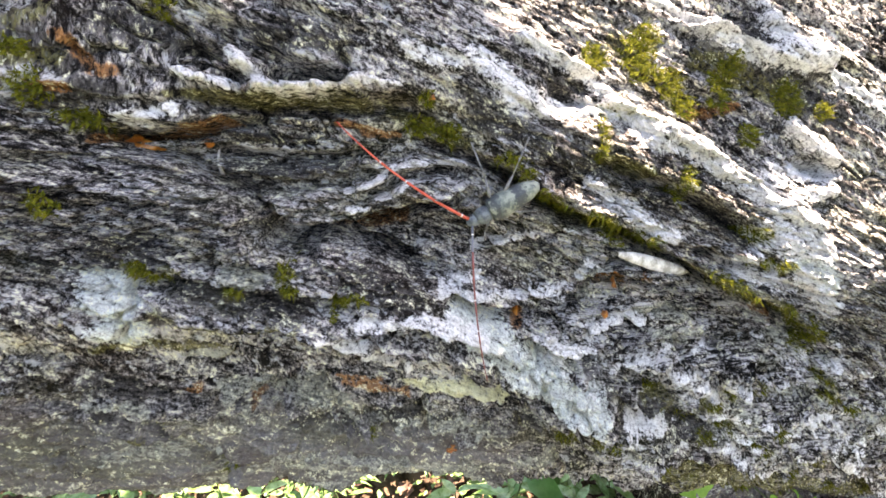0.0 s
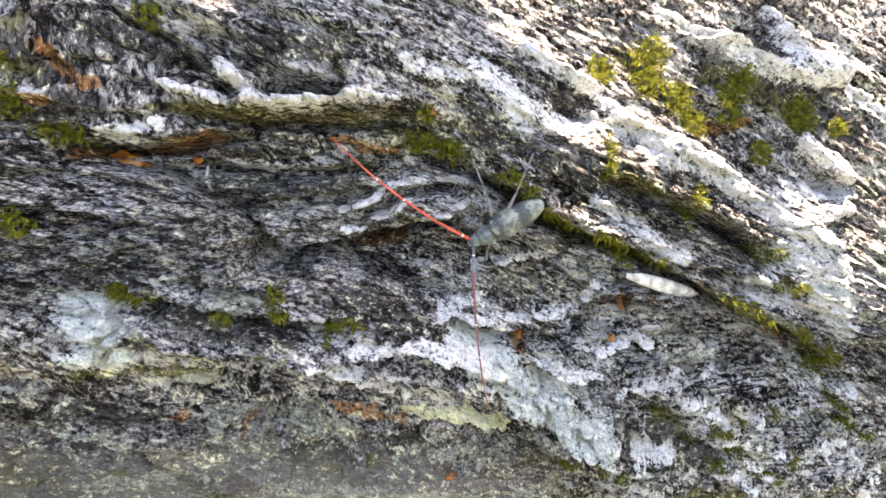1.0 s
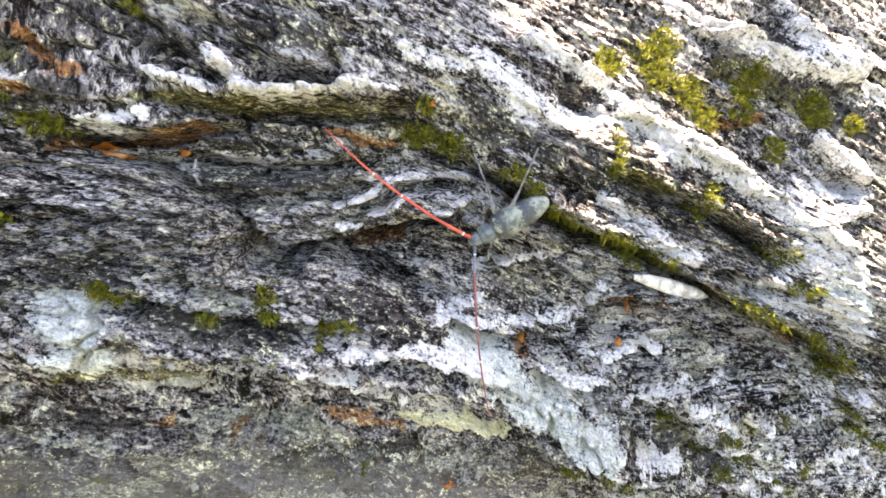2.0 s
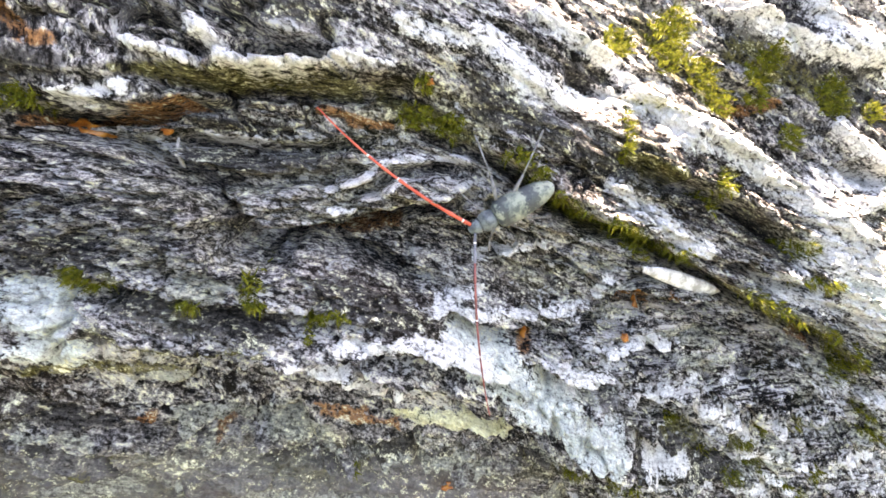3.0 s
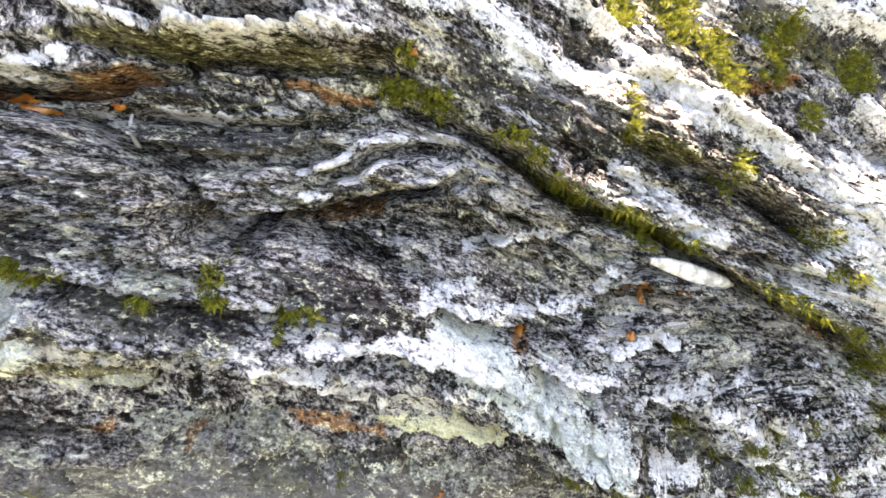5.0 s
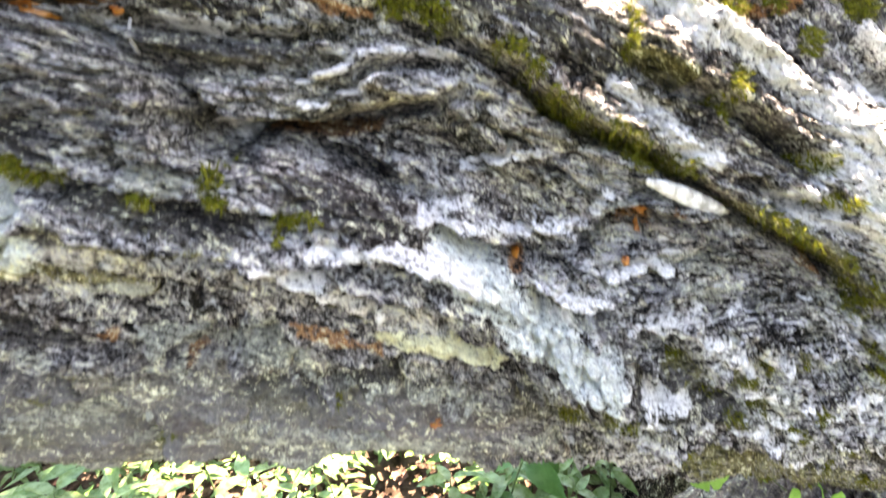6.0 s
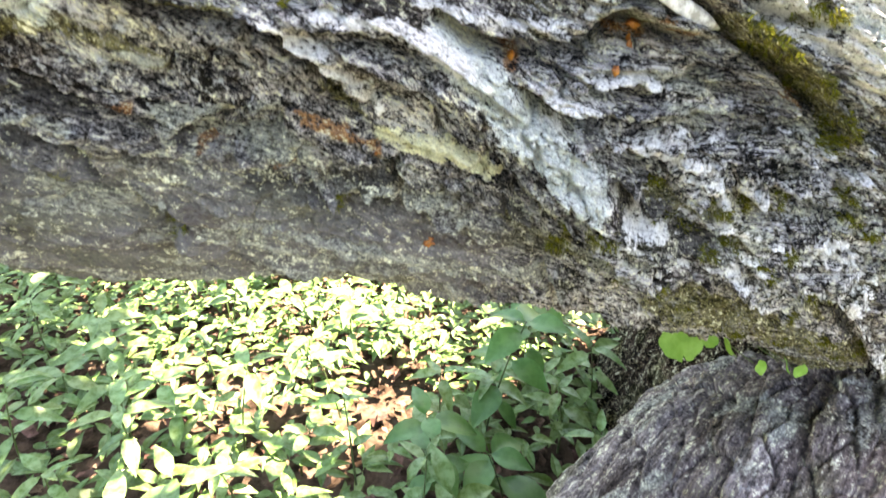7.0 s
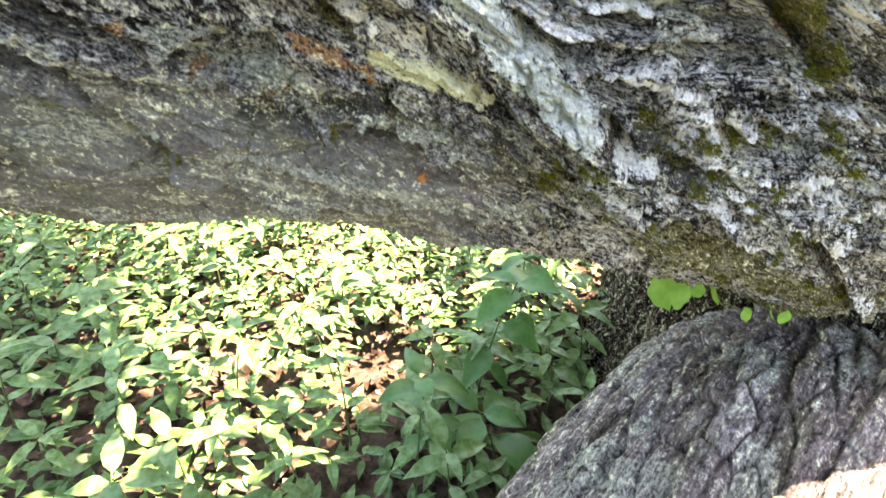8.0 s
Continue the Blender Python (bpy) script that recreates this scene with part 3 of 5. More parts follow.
paint("dark", 2.6, (-87.4, -84.7), (-61.9, -84.1), (-43.2, -82.6), (-30.7, -93.2))
paint("dark", 3, (-62.1, -74.7), (-43.3, -74.7))
paint("dark", 3, (-77.5, -71.5), (-64.9, -72.2))
paint("dark", 3, (-97.5, -65.8), (-89.5, -61.3))
paint("dark", 2.4, (-86.8, -124.4), (-74.3, -133.2))
paint("dark", 3, (10.2, -8.9), (19.2, -15))
paint("dark", 2.6, (-43.4, -83.8), (-36.2, -86.5))
paint("dark", 3.4, (-110.3, -121.3), (-95.6, -124.5))
paint("dark", 3.4, (-30.9, -137.2), (-8.2, -128.3))
paint("dark", 4.6, (80.7, -126.2), (114.4, -136.7), (131.7, -135.7))
paint("dark", 2, (56.7, -99.9), (73.3, -104.6))
paint("dark", 3.4, (-29, -65.7), (-9.5, -71.1))
paint("dark", 2, (4.1, -74.1), (14.3, -79))
paint("dark", 1.6, (34.9, -92), (56.4, -96.7))
paint("dark", 3, (97.7, -37.7), (110.7, -45.2))
paint("dark", 3, (-52.4, -53.5), (-45.2, -57.2))
paint("dark", 3, (35.6, -2), (46.8, -4.1))
paint("dark", 3, (-89.3, -59.9), (-83.1, -64.6))
paint("pale", 2, (-73.6, -126.4), (-57.7, -130.3), (-41.1, -123.5))
paint("pale", 1.6, (-82.4, -104.3), (-72.1, -103.4))
paint("pale", 1.2, (-116.2, -132), (-106.6, -127.9), (-98.7, -131.9))
paint("pale", 2.4, (-60.9, -65.4), (-53.9, -66.1))
paint("pale", 1.3, (-27.4, -141.7), (-12, -133.8), (5.1, -142.4))
paint("pale", 2.2, (-79.6, -139.2), (-74.3, -143.5))
# white added where the bark towards the foot is sunlit
paint("white", 4, (116, -42.1), (132.2, -44.3), (147, -47.1))
paint("white", 3.4, (136.6, -55.6), (162.5, -68.2))
paint("white", 2.4, (111.4, -49.7), (127.2, -53.9))
paint("aqua", 5, (134.4, -48.9), (151.8, -58.2))
paint("wood", 8, (-152.6, -223.2), (-103.2, -229.6))
paint("wood", 5, (-117.5, -177.6), (-92.9, -173))
paint("olive", 2.4, (-121.7, -154.4), (-104.6, -151.2))
paint("olive", 2, (-102.6, -138.3), (-97.4, -142.2))
paint("olive", 1.6, (-90.2, -159.7), (-85, -173.8))
paint("olive", 2.4, (-28, -101.8), (-19, -107.4))
paint("olive", 3, (33.9, -122), (54.9, -135.7), (75.8, -146))
paint("olive", 3.4, (65.7, -157), (104.4, -159.8), (128.8, -162.7))
paint("olive", 4.4, (141.3, -182.9), (233.2, -189), (303.1, -201.3))
paint("olive", 2.4, (86.8, -117.4), (107.2, -121.1))
paint("olive", 2.4, (187.2, -152.7), (235.7, -178.4))
paint("olive", 2, (136.1, -120.5), (148.7, -116))
paint("olive", 2, (-26, -143.4), (-16.5, -144.8))
paint("rust", 1.7, (-91, -123.3), (-81.4, -121.2))
paint("rust", 1.5, (-69.3, -132.8), (-63.2, -133.8))
paint("rust", 1.7, (-34.4, -113.1), (-23, -114.1), (-13, -118.3))
paint("rust", 1.2, (-54.9, -137.9), (-43, -135.9))
paint("rust", 1.2, (-24.6, -238.7), (-19.3, -241.5))
paint("pale", 3.4, (-118.6, -166.2), (-106.5, -168.2), (-89.9, -168.8))
paint("pale", 2.8, (-78.2, -167.6), (-68.5, -176.6), (-51.1, -183), (-35.2, -187))
paint("pale", 2.6, (-28.8, -207.4), (-10, -228.6))
paint("pale", 3, (-37.9, -177), (-20.2, -167.5), (6.5, -171))
paint("wood", 9, (-43.1, -209.2), (25.5, -230.2))
paint("wood", 6, (-133.4, -201.2), (-112.2, -204.2), (-96.9, -210.7))
paint("wood", 6, (-82.5, -194.4), (-59.9, -205.4), (-35, -217.6))
# dark strokes just below the lips paint in the shade there
paint("dark", 2.6, (-96.5, -160.7), (-88.1, -173.1), (-80.6, -181.7))
paint("dark", 2.2, (-116.1, -140.8), (-103.6, -141.2), (-97, -149.5))
paint("dark", 2.2, (-141.5, -199.4), (-127.5, -201.8), (-110.3, -199.2), (-103.1, -207.6))
paint("dark", 2.4, (-71.3, -187.4), (-57.4, -193.9), (-41.7, -200.6))
paint("dark", 2.2, (-26.4, -146.8), (-6.6, -146.8), (10.5, -150.5))
paint("dark", 2.6, (32.7, -208.1), (76.1, -203.4))
paint("dark", 3, (106.9, -132.9), (130.9, -132.9))
paint("dark", 3, (217.7, -158.4), (264.3, -185.4))
paint("pale", 2.6, (-74.9, -121.9), (-65.1, -121.7), (-43.5, -111.4))
paint("pale", 2.6, (-53.6, -130.9), (-36.4, -126.2), (-36.2, -143.7))
paint("pale", 1.5, (-92.6, -153.1), (-81.9, -163.2), (-68.2, -175.3), (-55.2, -184.1))
paint("pale", 1.6, (-113.6, -134.5), (-102.2, -137.2))
paint("pale", 2, (-71.2, -137.5), (-70.4, -140.6))
paint("pale", 3.2, (13.9, -173.9), (42.3, -174.6), (64.2, -183.4))
paint("pale", 2, (-33.2, -204.8), (-10.9, -245))
paint("pale", 1.6, (-2.4, -135.2), (21.7, -149))
paint("pale", 2.4, (-126.6, -175.4), (-100.5, -172.3))
paint("pale", 1.6, (-25.9, -142.1), (-10.3, -138.1))
paint("white", 1.2, (131.5, -102.2), (138.8, -95.5), (178.7, -87))
paint("white", 1.2, (134.2, -111.9), (155.9, -103.5), (188.7, -94.8))
paint("white", 2.6, (61.7, -98.8), (80.2, -105.6), (100.8, -106.4))
paint("white", 1.8, (119.3, -116.7), (130.5, -126.9))
paint("white", 2.6, (106.6, -145), (125, -144.7))
paint("white", 2.8, (137.9, -139.4), (157.1, -157.4), (195.6, -170.2))
paint("white", 2.2, (210, -151.4), (258.9, -173.4), (334, -213))
paint("white", 2.8, (180.9, -128.8), (201.7, -127.9))
paint("white", 1.5, (169.1, -144.8), (214.7, -133.1))
paint("white", 1.0, (107, -126.8), (119.8, -123.5))
paint("white", 2, (93.9, -187.3), (135.5, -205.5))
paint("dark", 3, (31.7, -136.6), (44.3, -142.2))
paint("dark", 2.4, (-22.7, -149.3), (-2.5, -149.5))
paint("dark", 2.4, (-56.8, -147.8), (-34, -148.4))
paint("dark", 2.6, (-17.4, -129.2), (1.6, -129.9))
paint("dark", 2, (62.4, -109.9), (75.6, -114.2))
paint("dark", 3, (80.1, -120.2), (103.7, -125.9))
paint("dark", 4, (-110.4, -1.7), (-98.7, -8.8))
paint("dark", 4.5, (-89.2, 5.3), (-73.4, 2.3))
paint("dark", 4, (-50.2, 4), (-29.7, 2.1))
paint("dark", 3, (-107.7, -19.2), (-88.6, -15.9))
paint("dark", 5, (95.6, 13.3), (133.3, 3.2), (161, -6.2))
paint("dark", 4, (114.9, 21.1), (140.4, 9))
paint("dark", 4, (157.1, -20.6), (175, -25.3))
paint("olive", 3, (-114, -7.1), (-101.6, -7.4))
paint("olive", 3, (-111.7, 3.2), (-103.9, 7.1))
paint("rust", 2.2, (-99.8, -0.9), (-93.6, -7.5))
paint("rust", 1.4, (-107, -16), (-99.3, -16))
paint("rust", 1.5, (-25.9, -21.2), (-15.3, -20.3))
paint("white", 2.4, (74.1, 30.5), (103.6, 19.2), (128.2, 11.8))
paint("white", 2.8, (120.5, 35), (140.3, 15.8), (179.2, 1.3))
paint("white", 2, (133.1, -7.2), (153.3, -17))
paint("aqua", 4.2, (-97.3, -78.6), (-91.8, -80.5), (-90.9, -89.7))
paint("aqua", 3.4, (-97, -89.7), (-91.4, -92.9))
paint("aqua", 3.0, (-97.9, -74), (-90.9, -75.5))
paint("aqua", 5.0, (5.7, -78.9), (17.4, -85.3), (28.8, -95.3))
paint("aqua", 6.0, (28.8, -95.3), (38.9, -102.9), (49.4, -109.7), (60.8, -116))
paint("aqua", 3.0, (19.2, -88), (35.2, -98.1))
paint("yellow", 2.8, (-11.2, -112), (-2.4, -114.2), (8.3, -112.8))
paint("yellow", 2.6, (8.3, -112.8), (16, -116.2), (25.3, -120.2))
paint("yellow", 2.0, (49.3, -8.4), (60.2, -9.6), (70, -12))


def laminae(spacing, wander, k):
    """Overlapping layers: each rises slowly to its lower lip and breaks off there (0 to 1)."""
    f = (GRAIN_Q / spacing + wander * fractal(U / (spacing * 6.5), GRAIN_Q / (spacing * 1.8), k, 3)) % 1.0
    return np.where(f > 0.10, (1 - f) / 0.90, f / 0.10)


# overlapping layers, flaky plates, cracks, granules and fibres everywhere
MAIN = RELIEF.copy()
CALM = smooth(-V, 105, 165) * (1 - 0.75 * smooth(U, 10, 70))
torn = np.clip(FANNED + 0.8 * smooth(U, 0, 50) * smooth(-V, 60, 90) * (1 - smooth(DIAG, -30, -20)), 0, 1)
RELIEF += 6.0 * (laminae(13.0, 2.2, 23) - 0.5) * smooth(fractal(U / 34, GRAIN_Q / 12, 31, 2), -0.12, 0.12)
RELIEF += 3.0 * (laminae(5.5, 2.0, 27) - 0.5) * smooth(fractal(U / 18, GRAIN_Q / 7, 33, 2), -0.10, 0.12)
RELIEF += 3.0 * fractal(U / 30, GRAIN_Q / 12, 41, 3)
RELIEF += 2.2 * crests(U / 18, GRAIN_Q / 5.5, 51, 3)
RELIEF += 1.8 * fractal((U + WARP_U) / 6.0, GRAIN_Q / 3.6, 61, 3, 0.62)
plate, joint = flakes((U + 1.2 * WARP_U) / 13.0, (GRAIN_Q + 0.8 * WARP_V) / 5.0, 1)
RELIEF += 2.0 * plate
plate, joint2 = flakes((U + 0.8 * WARP_U) / 4.6, (GRAIN_Q + 0.6 * WARP_V) / 2.1, 2)
RELIEF += 1.5 * plate
cracked = smooth(fractal(U / 45, V / 30, 103, 2), -0.10, 0.16)
RELIEF -= 3.2 * np.clip(1 - joint / 0.12, 0, 1) * cracked
RELIEF -= 1.5 * np.clip(1 - joint2 / 0.16, 0, 1) * cracked
# thin torn layers low down towards the foot
RELIEF += torn * smooth(fractal(U / 18, GRAIN_Q / 8, 117, 2), -0.2, 0.1) * (6.0 * (laminae(8.0, 2.0, 113) - 0.5) + 2.4 * (laminae(3.4, 1.6, 119) - 0.5))
RELIEF += torn * 1.2 * fractal(U / 9.0, GRAIN_Q / 1.3, 115, 2)
RELIEF += 1.1 * fractal(U / 2.0, V / 1.7, 71, 2)
for k, (long, wide, deep) in enumerate(((26, 14, 6.0), (30, 9, 5.0))):
    crack = np.abs(fractal((U + 2 * WARP_U) / long, GRAIN_Q / wide, 81 + 7 * k, 3))
    RELIEF -= deep * np.clip(1 - crack / 0.035, 0, 1) * smooth(fractal(U / 50, V / 40, 95 + k, 2), -0.12, 0.10)
RELIEF = MAIN + (RELIEF - MAIN) * (0.45 + 0.55 * smooth(-PAINT["wood"], -1.0, 0.0)) * (1 - 0.35 * CALM) * (1 - 0.45 * smooth(DIAG, -18, -2))
# long overlapping layers on the smooth underside
plate, joint3 = flakes((U + 2.5 * WARP_U) / 42.0, (GRAIN_Q + 1.3 * WARP_V) / 13.0, 5)
layer = laminae(25.0, 1.7, 143)
RELIEF += CALM * (4.0 * plate - 2.0 * np.clip(1 - joint3 / 0.08, 0, 1) + 9.0 * (layer - 0.5))
# keep the layers close to the round of the trunk
RELIEF -= 0.7 * (soften(RELIEF, 48) - 2.5)
# the sagging underside
ridge(46, 10, (-265, -262), (-140, -258))
ridge(46, -3, (-60, -255), (120, -255))
ridge(46, 11, (325, -258), (345, -258))
for key in ("white", "aqua", "yellow"):
    RELIEF += 0.7 * smooth(PAINT[key] + 0.9 * fractal(U / 2.5, V / 2.2, 91, 3), 0.45, 0.6)
# thin white bloom on the torn layers, moss low down along the underside
PAINT["white"] = np.maximum(PAINT["white"], 0.75 * torn * smooth(fractal(U / 22, GRAIN_Q / 4, 121, 3), 0.05, 0.2) * smooth(V, -170, -140))
band = smooth(fractal((U + WARP_U) / 24, GRAIN_Q / 2.6, 127, 2), -0.10, 0.08)
PAINT["white"] *= 1 - 0.75 * torn * (1 - band)
PAINT["dark"] = np.maximum(PAINT["dark"], 0.6 * torn * smooth(-fractal((U + WARP_U) / 30, GRAIN_Q / 3.6, 129, 2), 0.14, 0.24))
PAINT["pale"] = np.maximum(PAINT["pale"], 0.85 * torn * band * smooth(V, -190, -150) * smooth(fractal(U / 40, V / 25, 133, 3), -0.15, 0.05))
PAINT["olive"] = np.maximum(PAINT["olive"], 1.0 * smooth(U, 70, 130) * smooth(-V, 205, 235) * smooth(fractal(U / 30, V / 22, 123, 3), -0.12, 0.12))
PAINT["wood"] = np.maximum(PAINT["wood"], 0.75 * CALM * smooth(fractal(U / 45, GRAIN_Q / 16, 137, 3), -0.2, 0.1))
for key in ("white", "aqua", "yellow"):
    PAINT[key] *= 1 - 0.35 * np.clip(1 - joint2 / 0.14, 0, 1) - 0.3 * np.clip(1 - joint / 0.10, 0, 1)
PAINT["pale"] = np.maximum(PAINT["pale"], 0.9 * CALM * smooth(layer, 0.70, 0.92) * smooth(fractal(U / 40, V / 30, 151, 2), -0.15, 0.05))
# darker colour along the open cracks
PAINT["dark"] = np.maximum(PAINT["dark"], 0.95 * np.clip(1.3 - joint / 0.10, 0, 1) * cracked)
GRAIN = np.stack([U, GRAIN_Q, 0.9 * RELIEF], -1)

trunk = tagged(new("leaning_trunk"), "furrowed grey leaning tree trunk with lichen, moss and resin", "tree trunk")
trunk.matrix_world = BASE
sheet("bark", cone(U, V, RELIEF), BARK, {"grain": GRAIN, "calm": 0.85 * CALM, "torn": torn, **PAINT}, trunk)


STEEP = smooth(np.gradient(RELIEF, DV, axis=0), 0.7, 1.8)
TURN_ROUND = 182 * 2 * math.pi


def crust(kind, width, points, label):
    """A crust with a lobed, broken edge, lying on the bark: lichen, in white also sunlight."""
    win = window(points, width * 2.2 + 3)
    d, _, _ = line_distance(win, points)
    full = smooth(-d, -width * 1.6, -width * 0.4) + 0.9 * fractal(U[win] / 4.0 + 0.13 * RELIEF[win], V[win] / 3.4 + 0.2 * RELIEF[win], 131, 3) + 0.5 * fractal(U[win] / 1.3 + 0.4 * RELIEF[win], V[win] / 1.2 + 0.6 * RELIEF[win], 137, 2) + 0.5 * torn[win] * (band[win] - 1) - 0.55 * STEEP[win] - 0.9 * np.clip(1 - joint2[win] / 0.13, 0, 1) - 0.8 * np.clip(1 - joint[win] / 0.08, 0, 1)
    mask = full > 0.50
    keep = mask[:-1, :-1] & mask[1:, 1:]
    inner = np.zeros_like(d)
    inner[1:-1, 1:-1] = (mask[:-2, 1:-1] & mask[2:, 1:-1] & mask[1:-1, :-2] & mask[1:-1, 2:]) * 1.0
    h = RELIEF[win] - 0.5 + inner * (1.05 + 0.7 * fractal(U[win] / 1.8, V[win] / 1.6, 141, 2))
    ny, nx = d.shape
    idx = np.arange(ny * nx).reshape(ny, nx)
    corners = np.stack([idx[:-1, :-1], idx[:-1, 1:], idx[1:, 1:], idx[1:, :-1]], -1)
    name = np.where(keep, np.arange(1, keep.size + 1).reshape(keep.shape), 0)
    while True:                      # joined cells take one number
        grown = name.copy()
        grown[1:] = np.maximum(grown[1:], name[:-1])
        grown[:-1] = np.maximum(grown[:-1], name[1:])
        grown[:, 1:] = np.maximum(grown[:, 1:], name[:, :-1])
        grown[:, :-1] = np.maximum(grown[:, :-1], name[:, 1:])
        grown *= keep
        if (grown == name).all():
            break
        name = grown
    numbers, sizes = np.unique(name[keep], return_counts=True)
    place = cone(U[win], V[win], h).reshape(-1, 3)
    value = np.clip(0.7 + 0.5 * (full - 0.5), 0, 1).ravel()
    for number in numbers[sizes > 90]:
        used, quads = np.unique(corners[name == number], return_inverse=True)
        quads = quads.reshape(-1, 4)
        me = bpy.data.meshes.new("lichen_and_sun_patch")
        me.vertices.add(len(used))
        me.vertices.foreach_set("co", place[used].astype(np.float32).ravel())
        me.loops.add(quads.size)
        me.loops.foreach_set("vertex_index", quads.astype(np.int32).ravel())
        me.polygons.add(len(quads))
        me.polygons.foreach_set("loop_start", np.arange(0, quads.size, 4, dtype=np.int32))
        me.polygons.foreach_set("use_smooth", np.ones(len(quads), dtype=bool))
        me.update(calc_edges=True)
        me.attributes.new("grain", "FLOAT_VECTOR", "POINT").data.foreach_set("vector", GRAIN[win].reshape(-1, 3)[used].astype(np.float32).ravel())
        me.attributes.new(kind, "FLOAT", "POINT").data.foreach_set("value", value[used].astype(np.float32))
        me.materials.append(BARK)
        tagged(new("lichen_and_sun_patch", me), label).parent = trunk


for kind, width, points in CRUSTS:
    crust(kind, width, points, {"yellow": "pale yellow crust lichen", "aqua": "pale blue-green crust lichen", "white": "chalk white crust lichen and painted-in sunlit bark"}[kind])


def coarse_bark(name, u0, u1, v0, v1, du, dv):
    u, v = np.meshgrid(np.arange(u0, u1 + du, du), np.arange(v0, v1 + dv, dv))
    h = np.where(np.abs(u - 40) > 300, 7, 3) * np.exp(-((v - TURN_ROUND * (v > 500) + 262) / 60) ** 2) + 8 * fractal(u / 60, (v + 0.3 * u) / 20, 5, 4) + 4 * crests(u / 30, (v + 0.3 * u) / 9, 9, 3) - 3
    sheet(name, cone(u, v, h), BARK, {"grain": np.stack([u, v + 0.3 * u, h], -1)}, trunk)


coarse_bark("back_bark", U0 - 3, U1 + 3, V1 - 1, V0 + TURN_ROUND + 1, 4, 4)
coarse_bark("upper_bark", -2600, U0 + 1, V0, V0 + TURN_ROUND, 6, 5)
coarse_bark("base_bark", U1 - 1, 900, V0, V0 + TURN_ROUND, 6, 5)


cap_r, cap_a = np.meshgrid(np.linspace(0, 1, 8), np.linspace(0, TURN_ROUND, 80))
rim = cone(np.full_like(cap_a, -2600.0), cap_a, 0 * cap_a)
hub = np.array([-2.6, 0.358 - 0.4806 * 2.6, 0.0567 + 0.0053 * 2.6])
sheet("end_bark", hub + (rim - hub) * cap_r[..., None], BARK, {"grain": np.stack([cap_r * 90, cap_a, 0 * cap_a], -1)}, trunk)


def on_bark(u, v):
    """Place and outward direction of the bark at u, v in the frame of the first view."""
    i, j = int(np.clip((v - V0) / DV, 3, len(VA) - 4)), int(np.clip((u - U0) / DU, 3, len(UA) - 4))
    p = cone(np.array(u), np.array(v), np.array(RELIEF[i, j]))
    a = cone(np.array(u + 2.0), np.array(v), RELIEF[i - 2:i + 3, j:j + 4].mean()) - cone(np.array(u - 2.0), np.array(v), RELIEF[i - 2:i + 3, j - 3:j + 1].mean())
    b = cone(np.array(u), np.array(v + 2.0), RELIEF[i:i + 4, j - 2:j + 3].mean()) - cone(np.array(u), np.array(v - 2.0), RELIEF[i - 3:i + 1, j - 2:j + 3].mean())
    n = Vector(a).cross(Vector(b)).normalized()
    return Vector(p), n


def mesh(name, bm, material_, parent=None, smooth_=True, m=None):
    me = bpy.data.meshes.new(name)
    bm.to_mesh(me)
    bm.free()
    me.materials.append(material_)
    if smooth_:
        me.polygons.foreach_set("use_smooth", np.ones(len(me.polygons), dtype=bool))
    ob = new(name, me)
    ob.parent = parent
    if m is not None:
        ob.matrix_basis = m
    return ob


def part(name, bm, material_, parent, label=""):
    return tagged(mesh(name, bm, material_, parent), label)


# ---- moss, resin and loose bark on the trunk ----
def moss_clump(u, v, ru, rv, angle):
    """A clump of feathery moss shoots; ru, rv: half its width and height in mm."""
    rnd = random.Random(int(u * 13 + v * 7))
    verts, faces = [], []
    base, _ = on_bark(u, v)
    c, s = math.cos(radians(angle)), math.sin(radians(angle))
    count = int(30 + 4.0 * ru * rv)
    for _ in range(min(count, 260)):
        r, a = math.sqrt(rnd.random()) * rnd.uniform(0.7, 1.15), rnd.uniform(0, 6.283)
        du, dv = r * ru * math.cos(a), r * rv * math.sin(a)
        p, n = on_bark(u + c * du - s * dv, v + s * du + c * dv)
        tip = (n * rnd.uniform(0.5, 1.1) + Vector((rnd.uniform(-0.8, 0.8), -0.25, rnd.uniform(-0.9, 0.35)))).normalized()
        side = tip.cross(Vector((rnd.uniform(-1, 1), rnd.uniform(-1, 1), rnd.uniform(-1, 1)))).normalized()
        length = rnd.uniform(2.2, 5.0) / 1000
        p = p - n * 0.0004 - base
        for k in range(6):
            at = p + tip * length * k / 6
            w = length * (0.34 - 0.045 * k)
            for sgn in (-1, 1):
                q = len(verts)
                out = (side * sgn + tip * 0.9).normalized()
                verts += [at, at + out * w * 0.55 + tip.cross(out) * w * 0.22, at + out * w * 1.15, at + out * w * 0.5 - tip.cross(out) * w * 0.22]
                faces.append((q, q + 1, q + 2, q + 3))
    me = bpy.data.meshes.new("moss_clump")
    me.from_pydata(verts, [], faces)
    me.materials.append(MOSS)
    ob = tagged(new("moss_clump", me), "olive green feathery moss clump growing on grey bark", "moss", "moss on the trunk")
    ob.matrix_world = BASE @ Matrix.Translation(base)


